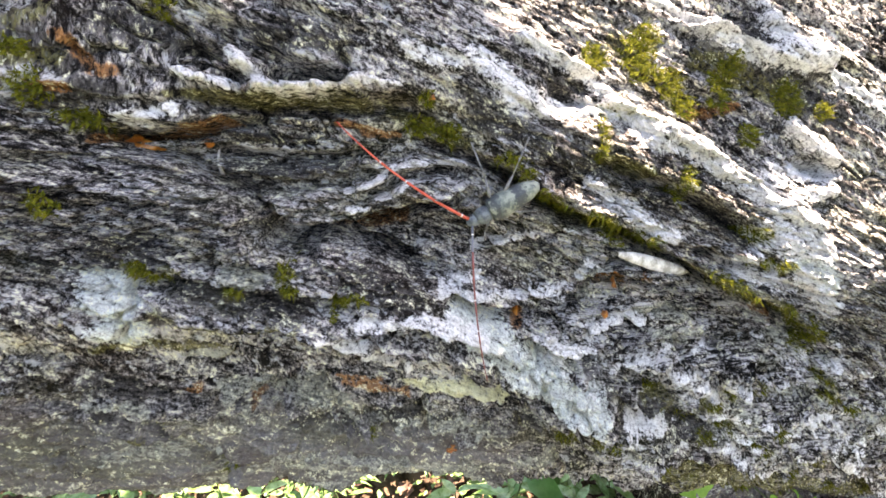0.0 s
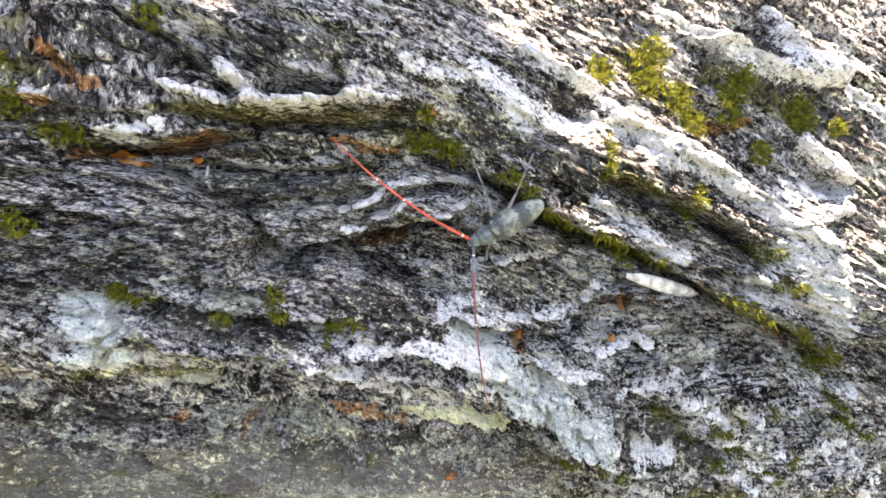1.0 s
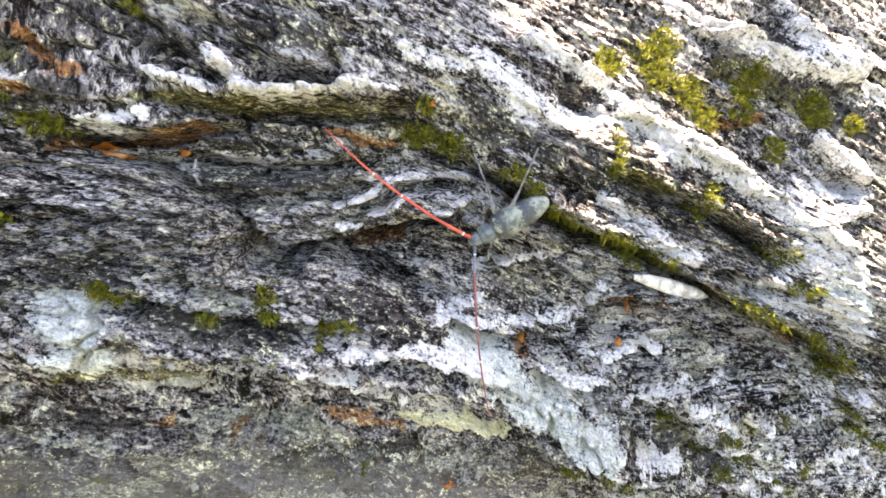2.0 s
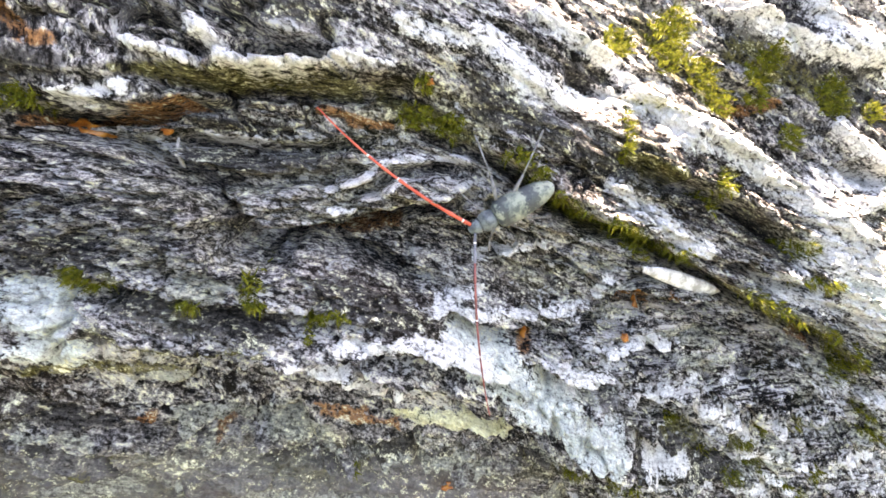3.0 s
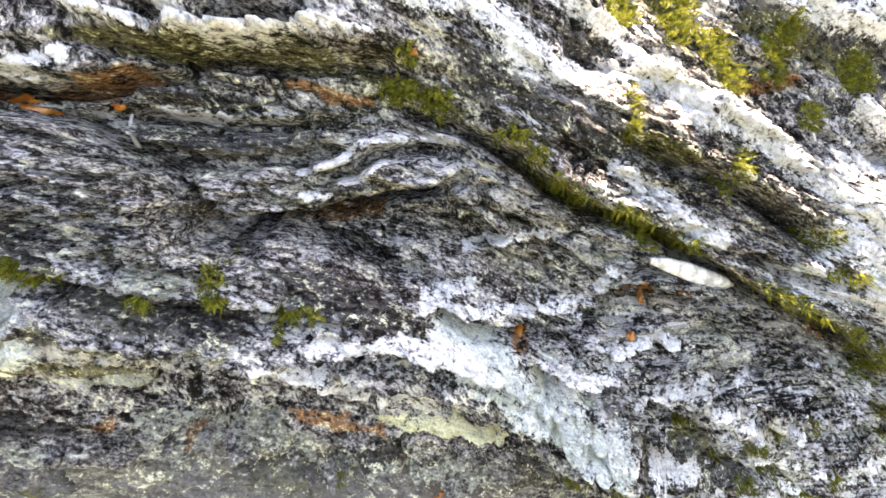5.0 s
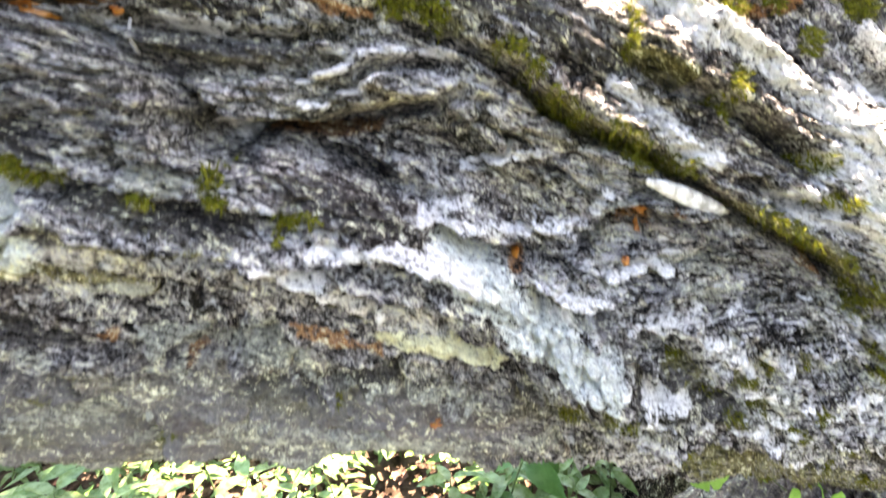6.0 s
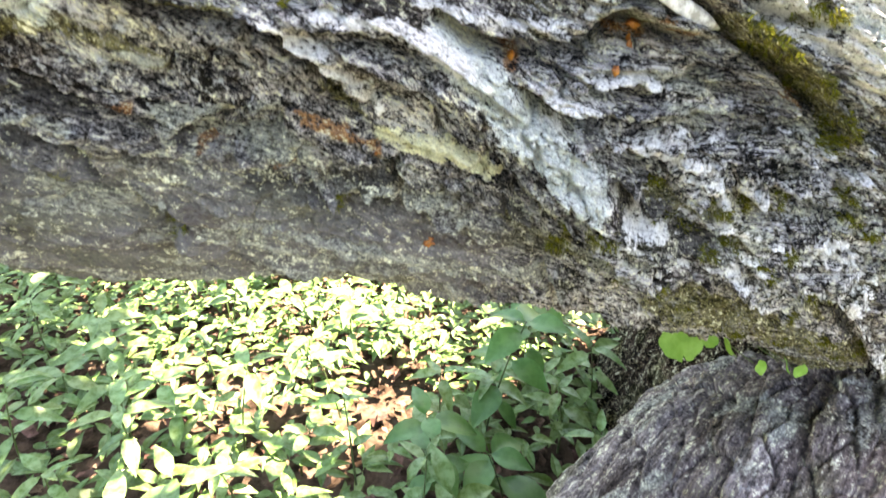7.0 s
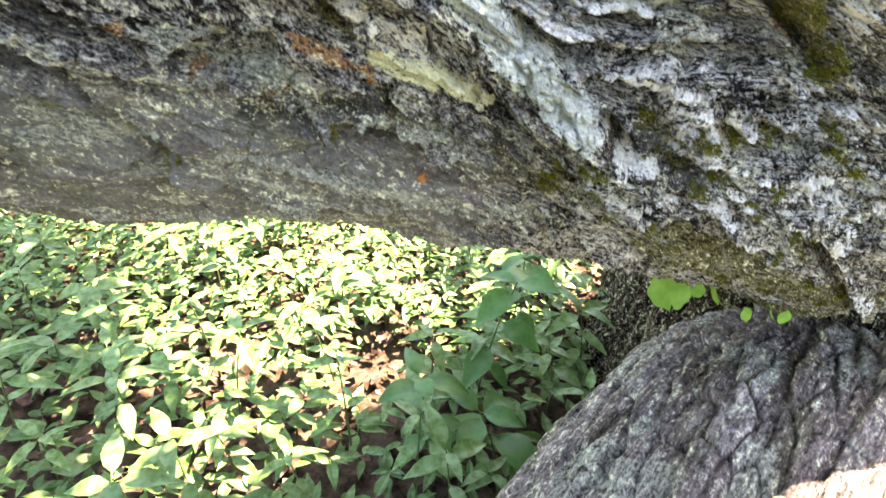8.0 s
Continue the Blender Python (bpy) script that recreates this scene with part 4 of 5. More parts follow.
def resin_drop(u, v, ru, rv):
    p, n = on_bark(u, v)
    bm = bmesh.new()
    bmesh.ops.create_icosphere(bm, subdivisions=3, radius=1)
    for w in bm.verts:
        k = 1 + 0.75 * noise.noise(w.co * 1.5 + Vector((u, v, 0))) + 0.3 * noise.noise(w.co * 3.7 + Vector((v, u, 0)))
        w.co = Vector((w.co.x * ru * k, w.co.y * rv * k, w.co.z * min(ru, rv) * 0.8 * k)) / 1000
        if w.co.y < 0:
            w.co.y *= 1.25
    z = n
    x = Vector((1, 0, -0.1)).cross(z).cross(z) * -1
    x.normalize()
    y = z.cross(x)
    m = Matrix((x, y, z)).transposed().to_4x4()
    m.translation = p + n * min(ru, rv) * 0.0001
    ob = mesh("resin_drop", bm, RESIN, None)
    ob.matrix_world = BASE @ m
    tagged(ob, "glossy amber resin drop oozing from bark", "resin", "resin on the trunk")


moss_clump(-96.5, -24, 3, 3, 0)
moss_clump(-82.9, -69.2, 6, 3, 0)
moss_clump(-86.4, -67, 4, 1.5, 0)
moss_clump(-59.5, -69, 2.5, 1.5, 0)
moss_clump(-46.5, -65.1, 2.5, 3.5, 0)
moss_clump(-44.3, -67.8, 2, 1, 0)
moss_clump(-32.3, -73.3, 2.5, 4, 0)
moss_clump(-27.4, -70, 4, 1, 0)
moss_clump(-5, -10, 2, 2, 0)
moss_clump(-7.5, -17.7, 6, 3, 0)
moss_clump(1.6, -20, 5, 3.5, 0)
moss_clump(20.8, -26.1, 5, 1.5, 0)
moss_clump(27.3, -29.8, 3, 3, 0)
moss_clump(52, -18.6, 1.8, 7, 0)
moss_clump(52.1, 9.2, 5, 5, 0)
moss_clump(68, 9.7, 7, 8, 0)
moss_clump(71, 17.4, 7, 4, 0)
moss_clump(80.4, 3, 6, 6, 0)
moss_clump(86.3, -4.5, 5, 4, 0)
moss_clump(101.9, 2.6, 6, 8, 0)
moss_clump(105.6, 9.7, 5, 4, 0)
moss_clump(131.5, 1.6, 7, 7, 0)
moss_clump(148.5, -1.6, 5, 3, 0)
moss_clump(114.6, -11.9, 5, 4, 0)
moss_clump(82.4, -29.8, 3, 6, 0)
moss_clump(113.3, -42.5, 6, 3, 0)
moss_clump(38, -38.7, 9, 2.5, -30)
moss_clump(57.1, -45.3, 11, 4, -30)
moss_clump(71.8, -48.5, 9, 3, -25)
moss_clump(107.7, -60.1, 12, 2.5, -22)
moss_clump(137.4, -69.7, 8, 3, -30)
moss_clump(159.8, -81.2, 9, 5, -40)
moss_clump(157.6, -87.1, 8, 2, 0)
moss_clump(121.6, -51.7, 9, 2.5, 0)
moss_clump(99.5, -128.2, 9, 2.5, 0)
moss_clump(115.4, -133.5, 6, 2, 0)
moss_clump(119.6, -117.3, 5, 3, 0)
moss_clump(133.8, -133.1, 6, 3, 0)
moss_clump(156.4, -114.3, 8, 2.5, 0)
moss_clump(163.8, -130.7, 5, 3, 0)
moss_clump(152.2, -135.4, 5, 2, 0)
moss_clump(201.2, -155.1, 8, 4, 0)
moss_clump(58.5, -153.1, 5, 3, 0)
moss_clump(69.6, -132.4, 7, 4, 0)
moss_clump(180.9, -104.8, 5, 2, 0)
moss_clump(186.9, -112.4, 6, 2, 0)
moss_clump(58.1, -159, 5, 4, 0)
moss_clump(80.2, -150.9, 8, 4, 0)
moss_clump(87.3, -170.2, 7, 4, 0)
moss_clump(61.8, -143, 6, 3, 0)
moss_clump(106, -156.6, 6, 3, 0)
moss_clump(124.5, -138.2, 5, 3, 0)
moss_clump(133.6, -176.6, 6, 3, 0)
moss_clump(180.3, -197.1, 10, 3, 0)
moss_clump(210.8, -195.4, 12, 4, 0)
moss_clump(246.6, -191.9, 12, 4, 0)
moss_clump(206.5, -155.9, 5, 6, 0)
moss_clump(198.1, -168.4, 5, 4, 0)
moss_clump(297.5, -201.6, 10, 4, 0)
moss_clump(159.1, -141.1, 4, 3, 0)
moss_clump(201.5, -116.3, 6, 2.5, 0)
moss_clump(133.6, -116.2, 4, 2, 0)
moss_clump(91, -114.5, 6, 2, 0)
moss_clump(109.7, -120.2, 5, 3, 0)
moss_clump(-24.2, -144.2, 5, 2, 0)
moss_clump(-84.4, -171.9, 5, 1.5, 0)
moss_clump(256.5, -234.1, 14, 4, 0)
moss_clump(209.4, -225.8, 8, 3, 0)
moss_clump(302.3, -221.9, 12, 4, 0)
moss_clump(-77.9, 11.6, 3, 4, 0)
moss_clump(-108.2, -16.2, 4, 5, 0)
moss_clump(-106, -50.2, 3, 5, 0)
moss_clump(-100.2, -23.6, 5, 2.5, 0)
moss_clump(-111.8, -5.1, 4, 3, 0)
resin_drop(-90.4, -31.6, 4.2, 2.2)
resin_drop(-69.7, -28.6, 1.2, 1.2)
resin_drop(68, -65.3, 2.4, 2.2)
resin_drop(67.9, -70.9, 2, 3)
resin_drop(26.8, -81.1, 1, 2.4)
resin_drop(61.1, -77.7, 1.2, 1.2)
resin_drop(26.9, -78.2, 1.6, 1.2)
resin_drop(-3.6, -9.4, 1.2, 1)
resin_drop(2.9, -162.6, 2.6, 2)
resin_drop(-13.2, -120.6, 1.8, 1.4)


def strip(points, widths, thick, lift):
    """A curled flake: a bent strip through points (mm, u and v) with its width and lift along the way."""
    bm = bmesh.new()
    rows = []
    raw = [on_bark(u, v) for u, v in points]
    n = sum((b for a, b in raw), Vector()).normalized()
    high = [(a - Vector(cone(np.array(u), np.array(v), np.array(0.0)))).dot(n) for (a, b), (u, v) in zip(raw, points)]
    slope, level = np.polyfit(range(len(high)), high, 1)
    for i, (u, v) in enumerate(points):
        p = Vector(cone(np.array(u), np.array(v), np.array(0.0))) + n * float(level + slope * i + 0.0042)
        row = []
        for k in range(7):
            f = k / 6 - 0.5
            bend = lift[i] * (1 - 2.2 * f * f) / 1000
            wob = 0.6 * noise.noise(Vector((u * 0.3, v * 0.3, k)))
            q = cone(np.array(u), np.array(v + (f + 0.05 * wob) * widths[i]), np.array(0.0))
            q0 = cone(np.array(u), np.array(v), np.array(0.0))
            row.append(Vector(q - q0) + p + n * (bend + 0.0008))
        rows.append((row, n))
    top = [[bm.verts.new(q) for q in row] for row, n in rows]
    low = [[bm.verts.new(q - n * thick / 1000) for q in row] for row, n in rows]
    for a, flip in ((top, 0), (low, 1)):
        for i in range(len(a) - 1):
            for k in range(6):
                f = [a[i][k], a[i][k + 1], a[i + 1][k + 1], a[i + 1][k]]
                bm.faces.new(f[::-1] if flip else f)
    n = len(top)
    ring = [(i, 0) for i in range(n)] + [(n - 1, k) for k in range(1, 7)] + [(i, 6) for i in range(n - 2, -1, -1)] + [(0, k) for k in range(5, 0, -1)]
    for (i, k), (j, l) in zip(ring, ring[1:] + ring[:1]):
        bm.faces.new([top[i][k], low[i][k], low[j][l], top[j][l]])
    bmesh.ops.recalc_face_normals(bm, faces=bm.faces)
    return bm


flake = mesh("bark_flake", strip([(58.8, -55.6), (66.1, -56.4), (74.5, -57.7), (83.9, -59.3), (90.2, -59.9), (94.7, -60)], [1.5, 4, 5, 4.6, 3.6, 0.8], 0.6, [0.8, 1.3, 1.8, 1.9, 1.6, 1.2]), FLAKE)
flake.matrix_world = BASE
tagged(flake, "pale peeling bark flake curling off the trunk", "bark flake")


def twig(name, u, v, points, radius, label):
    """A bent dead twig; points in mm from its foot in the frame of the first view."""
    p, n = on_bark(u, v)
    bm = bmesh.new()
    rings = []
    for i, q in enumerate(points):
        f = i / (len(points) - 1)
        r = radius * (1 - 0.5 * f) / 1000
        c = p + Vector(q) / 1000
        rings.append([bm.verts.new(c + Vector((math.cos(a) * r, math.sin(a) * r, 0.2 * r * math.cos(3 * a)))) for a in np.linspace(0, 6.283, 7)[:-1]])
    for a, b in zip(rings, rings[1:]):
        for k in range(6):
            bm.faces.new([a[k], a[(k + 1) % 6], b[(k + 1) % 6], b[k]])
    bm.faces.new(rings[0][::-1])
    bm.faces.new(rings[-1])
    ob = mesh(name, bm, TWIG)
    ob.matrix_world = BASE
    tagged(ob, label, "twig")


twig("dead_twig", -67.5, -36.4, [(0, 2, -2.5), (0.2, -1.5, -0.5), (0.1, -2.4, 2.0), (0.3, -2.2, 4.5)], 0.7, "short grey dead twig stuck in the bark")

# ---- the foot of the tree: a thick root running back under the trunk, and the upright bole behind it ----
FOOT, FOOT_AXIS, FOOT_R = Vector((0.30, 0.197, 0.264)), Vector((1, 1.06, 0.173)).normalized(), 0.222
FOOT_SIDE = FOOT_AXIS.cross(Vector((0, 0, 1))).normalized()
FOOT_UP = FOOT_SIDE.cross(FOOT_AXIS)


def foot_points(s, a, h):
    """s: metres along the root; a: angle round it, 0 up and plus towards its right side; h: relief in mm."""
    r = (FOOT_R + 0.05 * np.clip(-s - 0.1, 0, 1) + h / 1000)[..., None]
    c = np.array(FOOT) + s[..., None] * np.array(FOOT_AXIS)
    c[..., 2] -= 1.5 * np.clip(-s - 0.2, 0, 1) ** 2 + 1.15 * np.clip(s - 0.02, 0, 1) ** 2
    return c + r * (np.cos(a)[..., None] * np.array(FOOT_UP) + np.sin(a)[..., None] * np.array(FOOT_SIDE))


def foot_relief(p, q):
    """Long worn scales parted by cracks; p along the grain, q across it (mm)."""
    wp, wq = p + 22 * fractal(p / 70, q / 50, 3, 3), q + 12 * fractal(p / 80, q / 40, 9, 3)
    h = 20 * fractal(p / 240, q / 90, 25, 2) + 5 * crests(p / 150, wq / 34, 35, 2)
    big, gap = flakes(wp / 62, wq / 19, 5)
    h = h + 11 * big - 6 * np.clip(1 - gap / 0.10, 0, 1)
    small, seam = flakes(wp / 26, wq / 8, 6)
    return h + 2.2 * small - 1.2 * np.clip(1 - seam / 0.12, 0, 1) + 1.6 * fractal(p / 26, q / 7, 45, 3)


fs, fa = np.meshgrid(np.linspace(-0.95, 0.42, 760), np.linspace(-1.9, 1.9, 560))
fp, fq = fs * 1000, fa * 222
frel = foot_relief(fp, fq)
fpaint = {"pale": 0.9 * smooth(fractal(fp / 60, fq / 26, 55, 3), -0.12, 0.20), "rust": 0.6 * smooth(fractal(fp / 80, fq / 30, 65, 3), 0.08, 0.3), "olive": 0.7 * smooth(fractal(fp / 60, fq / 50, 75, 3), 0.0, 0.3)}
foot = tagged(new("tree_root"), "thick brown-grey root with blocky cracked bark", "tree root")
sheet("bark", foot_points(fs, fa, frel), ROOT_BARK, {"grain": np.stack([fp, fq, 0.4 * frel], -1) * np.array([0.34, 0.50, 0.4]), "calm": np.full_like(fp, 0.6), "torn": np.full_like(fp, 0.25), **fpaint}, foot)
ks, ka = np.meshgrid(np.linspace(-0.95, 0.42, 80), np.linspace(1.9, 2 * math.pi - 1.9, 40))
sheet("under_bark", foot_points(ks, ka, 8 * fractal(ks * 30, ka * 9, 3, 3)), ROOT_BARK, {"grain": np.stack([ks * 700, ka * 150, 0 * ka], -1)}, foot)

ba, bf = np.meshgrid(np.linspace(0, 2 * math.pi, 420)[:-1], np.linspace(0, 1, 220))
brel = foot_relief(bf * 1500, np.minimum(ba, 2 * math.pi - ba) * 320)
bole = tagged(new("tree_bole"), "dark upright tree bole behind the leaning trunk", "tree trunk")


def bole_points(a, f, h):
    r = 0.30 + 0.10 * (1 - f) ** 3 + h / 1000
    return np.stack([0.71 + r * np.cos(a), 0.72 - r * np.sin(a), 1.5 * f - 0.03 + 0.10 * f ** 6 * np.sin(5 * a + 2) + 0.05 * f ** 6 * np.sin(13 * a)], -1)


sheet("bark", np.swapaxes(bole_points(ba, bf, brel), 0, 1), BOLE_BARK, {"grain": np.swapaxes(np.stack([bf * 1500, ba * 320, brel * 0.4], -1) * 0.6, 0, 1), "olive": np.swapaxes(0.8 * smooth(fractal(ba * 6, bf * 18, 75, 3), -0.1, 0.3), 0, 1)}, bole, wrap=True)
ta, tr = np.meshgrid(np.linspace(0, 2 * math.pi, 60), np.linspace(0, 1, 12))
top = bole_points(ta, np.ones_like(ta), 0 * ta)
centre = np.array([0.71, 0.72, 1.50])
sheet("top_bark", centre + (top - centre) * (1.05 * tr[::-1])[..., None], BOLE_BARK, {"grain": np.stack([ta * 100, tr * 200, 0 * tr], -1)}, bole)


# ---- the small bright leaves in the crook under the trunk ----
def lobed_leaf(x, y, z, size, lobes, face, turn):
    """A thin scalloped leaf on a fine stalk; x, y, z in the frame of the first view."""
    bm = bmesh.new()
    n = 40
    mid = bm.verts.new((0, 0, 0))
    inner, outer = [], []
    for k in range(n):
        a = 2 * math.pi * k / n
        r = size * (1 + 0.10 * abs(math.sin(lobes * a / 2)) - (0.35 if abs(a - math.pi * 1.5) < 0.12 else 0)) * (1 + 0.08 * math.cos(2 * a))
        cup = 0.12 * size * math.sin(3 * a + 1)
        inner.append(bm.verts.new((0.5 * r * math.cos(a), 0.5 * r * math.sin(a), 0.05 * size)))
        outer.append(bm.verts.new((r * math.cos(a), r * math.sin(a), cup + 0.02 * size)))
    for k in range(n):
        j = (k + 1) % n
        bm.faces.new([mid, inner[k], inner[j]])
        bm.faces.new([inner[k], outer[k], outer[j], inner[j]])
    plant = tagged(new("young_plant"), "bright lime green young leaf growing under the trunk", "plant", "young leaves under the trunk")
    plant.matrix_world = BASE @ pose(x, y, z)
    blade = part("leaf", bm, LIME, plant)
    blade.matrix_basis = pose(0, 0, 0, face, 0, turn)
    bm = bmesh.new()
    rings = []
    for i in range(5):
        f = i / 4
        c = Vector((0.2 * size * f, 0.010 + 0.045 * f, 0.5 * size * f * f))
        rings.append([bm.verts.new(c + Vector((math.cos(a) * 0.0006, 0, math.sin(a) * 0.0006))) for a in (0, 2.1, 4.2)])
    for a, b in zip(rings, rings[1:]):
        for k in range(3):
            bm.faces.new([a[k], a[(k + 1) % 3], b[(k + 1) % 3], b[k]])
    part("stalk", bm, STEM, plant)


lobed_leaf(0.197, 0.438, -0.181, 0.0155, 9, 68, 10)
lobed_leaf(0.238, 0.448, -0.184, 0.0110, 7, 60, 80)
lobed_leaf(0.222, 0.452, -0.182, 0.0085, 7, 75, 150)
lobed_leaf(0.250, 0.420, -0.192, 0.0058, 5, 75, 30)
lobed_leaf(0.270, 0.422, -0.190, 0.0065, 5, 70, 60)
lobed_leaf(0.281, 0.422, -0.194, 0.0060, 5, 80, 200)


# ---- leaves and herbs ----
def leaf_mesh(name, length, width, fold, droop, material_, serrate=0.0, blunt=0.0):
    """A leaf along +x with a keeled midrib, drooping tip and thin stalk."""
    verts, faces = [], []
    n = 9
    for i in range(n):
        f = i / (n - 1)
        w = width * (math.sin(math.pi * min(1, f ** (0.75 + blunt))) ** (0.9 - 0.4 * blunt)) * (1 if i % 2 == 0 else 1 + serrate) * (1 - 0.25 * f * (1 - blunt))
        if i in (0, n - 1):
            w = width * 0.02
        x, z = length * (0.08 + 0.92 * f), -droop * length * f * f + 0.10 * length * f
        wave = 0.02 * length * math.sin(5 * f + length * 300)
        verts += [(x, -w / 2, z + fold * w / 2 + wave), (x, -w / 4, z + fold * w / 3.2), (x, 0, z), (x, w / 4, z + fold * w / 3.2), (x, w / 2, z + fold * w / 2 - wave)]
    for i in range(n - 1):
        for k in range(4):
            a = i * 5 + k
            faces.append((a, a + 5, a + 6, a + 1))
    q = len(verts)
    s = length * 0.012
    verts += [(0, -s, 0), (0, s, 0), (length * 0.1, s, 0.002), (length * 0.1, -s, 0.002)]
    faces.append((q, q + 1, q + 2, q + 3))
    me = bpy.data.meshes.new(name)
    me.from_pydata(verts, [], faces)
    me.polygons.foreach_set("use_smooth", np.ones(len(me.polygons), dtype=bool))
    me.materials.append(material_)
    return me


HERB_LEAVES = [leaf_mesh("leaf", 0.074, 0.028, 0.30, 0.25, LEAF, 0.05), leaf_mesh("leaf", 0.062, 0.024, 0.25, 0.15, LEAF, 0.05), leaf_mesh("leaf", 0.080, 0.028, 0.35, 0.38, LEAF, 0.05)]
BROAD_LEAVES = [leaf_mesh("leaf", 0.085, 0.052, 0.25, 0.4, BROAD, 0, 0.1), leaf_mesh("leaf", 0.070, 0.040, 0.25, 0.3, BROAD, 0, 0.1)]


def stem_mesh(height, radius, lean):
    bm = bmesh.new()
    rings = []
    for i in range(6):
        f = i / 5
        c = Vector((lean * f * f, 0.3 * lean * f, height * f))
        r = radius * (1 - 0.6 * f)
        rings.append([bm.verts.new(c + Vector((math.cos(a) * r, math.sin(a) * r, 0))) for a in (0, 1.571, 3.142, 4.712)])
    for a, b in zip(rings, rings[1:]):
        for k in range(4):
            bm.faces.new([a[k], a[(k + 1) % 4], b[(k + 1) % 4], b[k]])
    me = bpy.data.meshes.new("stem")
    bm.to_mesh(me)
    bm.free()
    me.materials.append(STEM)
    return me


def herb(x, y, height, leaves, tiers, rnd, label, size=1.0, lift=8):
    """A herb with crossed pairs of pointed leaves up its stem and a star of leaves on top."""
    lean = rnd.uniform(-0.04, 0.04)
    plant = tagged(new("herb_plant"), label, "plant", "herbs on the ground")
    plant.matrix_world = pose(x, y, 0, 0, 0, rnd.uniform(0, 360))
    s = new("stem", stem_mesh(height, 0.0022, lean))
    s.parent = plant
    for k in range(tiers):
        f = (1, 0.95, 0.74, 0.56, 0.42, 0.3)[min(k, 5)]
        c = Vector((lean * f * f, 0.3 * lean * f, height * f))
        grow = (0.85, 1.0, 1.0, 0.9, 0.8, 0.7)[min(k, 5)] * size
        for j in range(2):
            if k > 1 and rnd.random() < 0.12:
                continue
            ob = new("leaf", rnd.choice(leaves))
            ob.parent = plant
            g = grow * rnd.uniform(0.85, 1.15)
            ob.matrix_basis = Matrix.Translation(c) @ pose(0, 0, 0, rnd.uniform(-14, 14), -lift + rnd.uniform(-16, 14) + 7 * k, 90 * k + 180 * j + rnd.uniform(-14, 14)) @ Matrix.Scale(g, 4)


gx, gy = np.meshgrid(np.concatenate([-np.geomspace(60, 2.05, 30), np.linspace(-2, 2, 161), np.geomspace(2.05, 60, 30)]), np.concatenate([-np.geomspace(60, 1.05, 30), np.linspace(-1, 3, 161), np.geomspace(3.05, 60, 30)]))
gz = 0.05 * fractal(gx / 0.5 + 90, gy / 0.5 + 90, 2, 4) * np.clip(3 - np.hypot(gx, gy), 0, 1)
ground = sheet("ground", np.stack([gx, gy, gz], -1), SOIL)
tagged(ground, "brown forest soil with scattered litter", "ground", "", "structure")

# ---- an unseen leafy bough, added overhead to dapple the light ----
def bough():
    r = random.Random(9)
    thing = tagged(new("unseen_shade_bough"), "unseen leafy green bough added over the trunk to cast shade", "branch")
    # each leaf cluster is set sunward of a spot it should shade
    targets = [((-0.13, 0.19, 0.86), 0.85, 0.12, 150), ((-0.52, 0.48, 0.2), 1.55, 0.17, 210), ((-0.85, 0.88, 0.2), 1.60, 0.22, 330), ((0.02, 0.40, 0.1), 1.9, 0.10, 40), ((-0.66, 0.66, 0.15), 1.5, 0.11, 150), ((0.20, 1.02, 0.10), 1.6, 0.14, 170)]
    root = Vector((0.68, 0.74, 1.38))
    for at, far, spread, count in targets:
        c = Vector(at) + SUN * far
        pts = [root.lerp(c, f) * 1000 + Vector((0, 0, 160 * math.sin(math.pi * f))) for f in (0, 0.2, 0.4, 0.6, 0.8, 1.0)]
        part("limb", rod(pts, [22, 18, 14, 11, 8, 5]), ROOT_BARK, thing)
        verts, faces = [], []
        for _ in range(count):
            d = Vector((r.gauss(0, 1), r.gauss(0, 1), r.gauss(0, 0.5)))
            p = c + d * spread * 0.62
            a, s = r.uniform(0, 6.283), r.uniform(0.045, 0.08)
            up = Vector((r.uniform(-0.6, 0.6), r.uniform(-0.6, 0.6), 1)).normalized()
            x = Vector((math.cos(a), math.sin(a), 0))
            x = (x - up * x.dot(up)).normalized()
            y = up.cross(x)
            q = len(verts)
            verts += [p, p + x * s * 0.35 + y * s * 0.26, p + x * s * 0.7 + y * s * 0.2, p + x * s, p + x * s * 0.7 - y * s * 0.2, p + x * s * 0.35 - y * s * 0.26]
            faces += [(q, q + 1, q + 2, q + 3), (q, q + 3, q + 4, q + 5)]
        me = bpy.data.meshes.new("foliage")
        me.from_pydata(verts, [], faces)
        me.materials.append(LEAF)
        ob = new("foliage", me)
        ob.parent = thing


rnd = random.Random(4)
spots = []
for _ in range(4000):
    x, y = rnd.uniform(-1.5, 0.75), rnd.uniform(0.36, 2.1)
    if math.hypot(x - 0.71, y - 0.72) < 0.40 or math.hypot((x + 0.06) / 0.09, (y - 0.70) / 0.13) < 1 or x - y > -0.28:
        continue
    if all(math.hypot(x - a, y - b) > 0.078 for a, b in spots):
        spots.append((x, y))
    if len(spots) > 285:
        break
for x, y in spots:
    herb(x, y, rnd.uniform(0.10, 0.24), HERB_LEAVES, rnd.choice((3, 3, 4, 4)), rnd, "leafy green woodland herb with pointed opposite leaves", rnd.uniform(0.55, 1.1))
low = []
for _ in range(9000):
    x, y = rnd.uniform(-1.3, 0.7), rnd.uniform(0.34, 1.8)
    if math.hypot(x - 0.71, y - 0.72) < 0.40 or math.hypot((x + 0.06) / 0.08, (y - 0.70) / 0.11) < 1 or x - y > -0.26:
        continue
    if all(math.hypot(x - a, y - b) > 0.04 for a, b in low):
        low.append((x, y))
    if len(low) > 1000:
        break
verts, faces = [], []
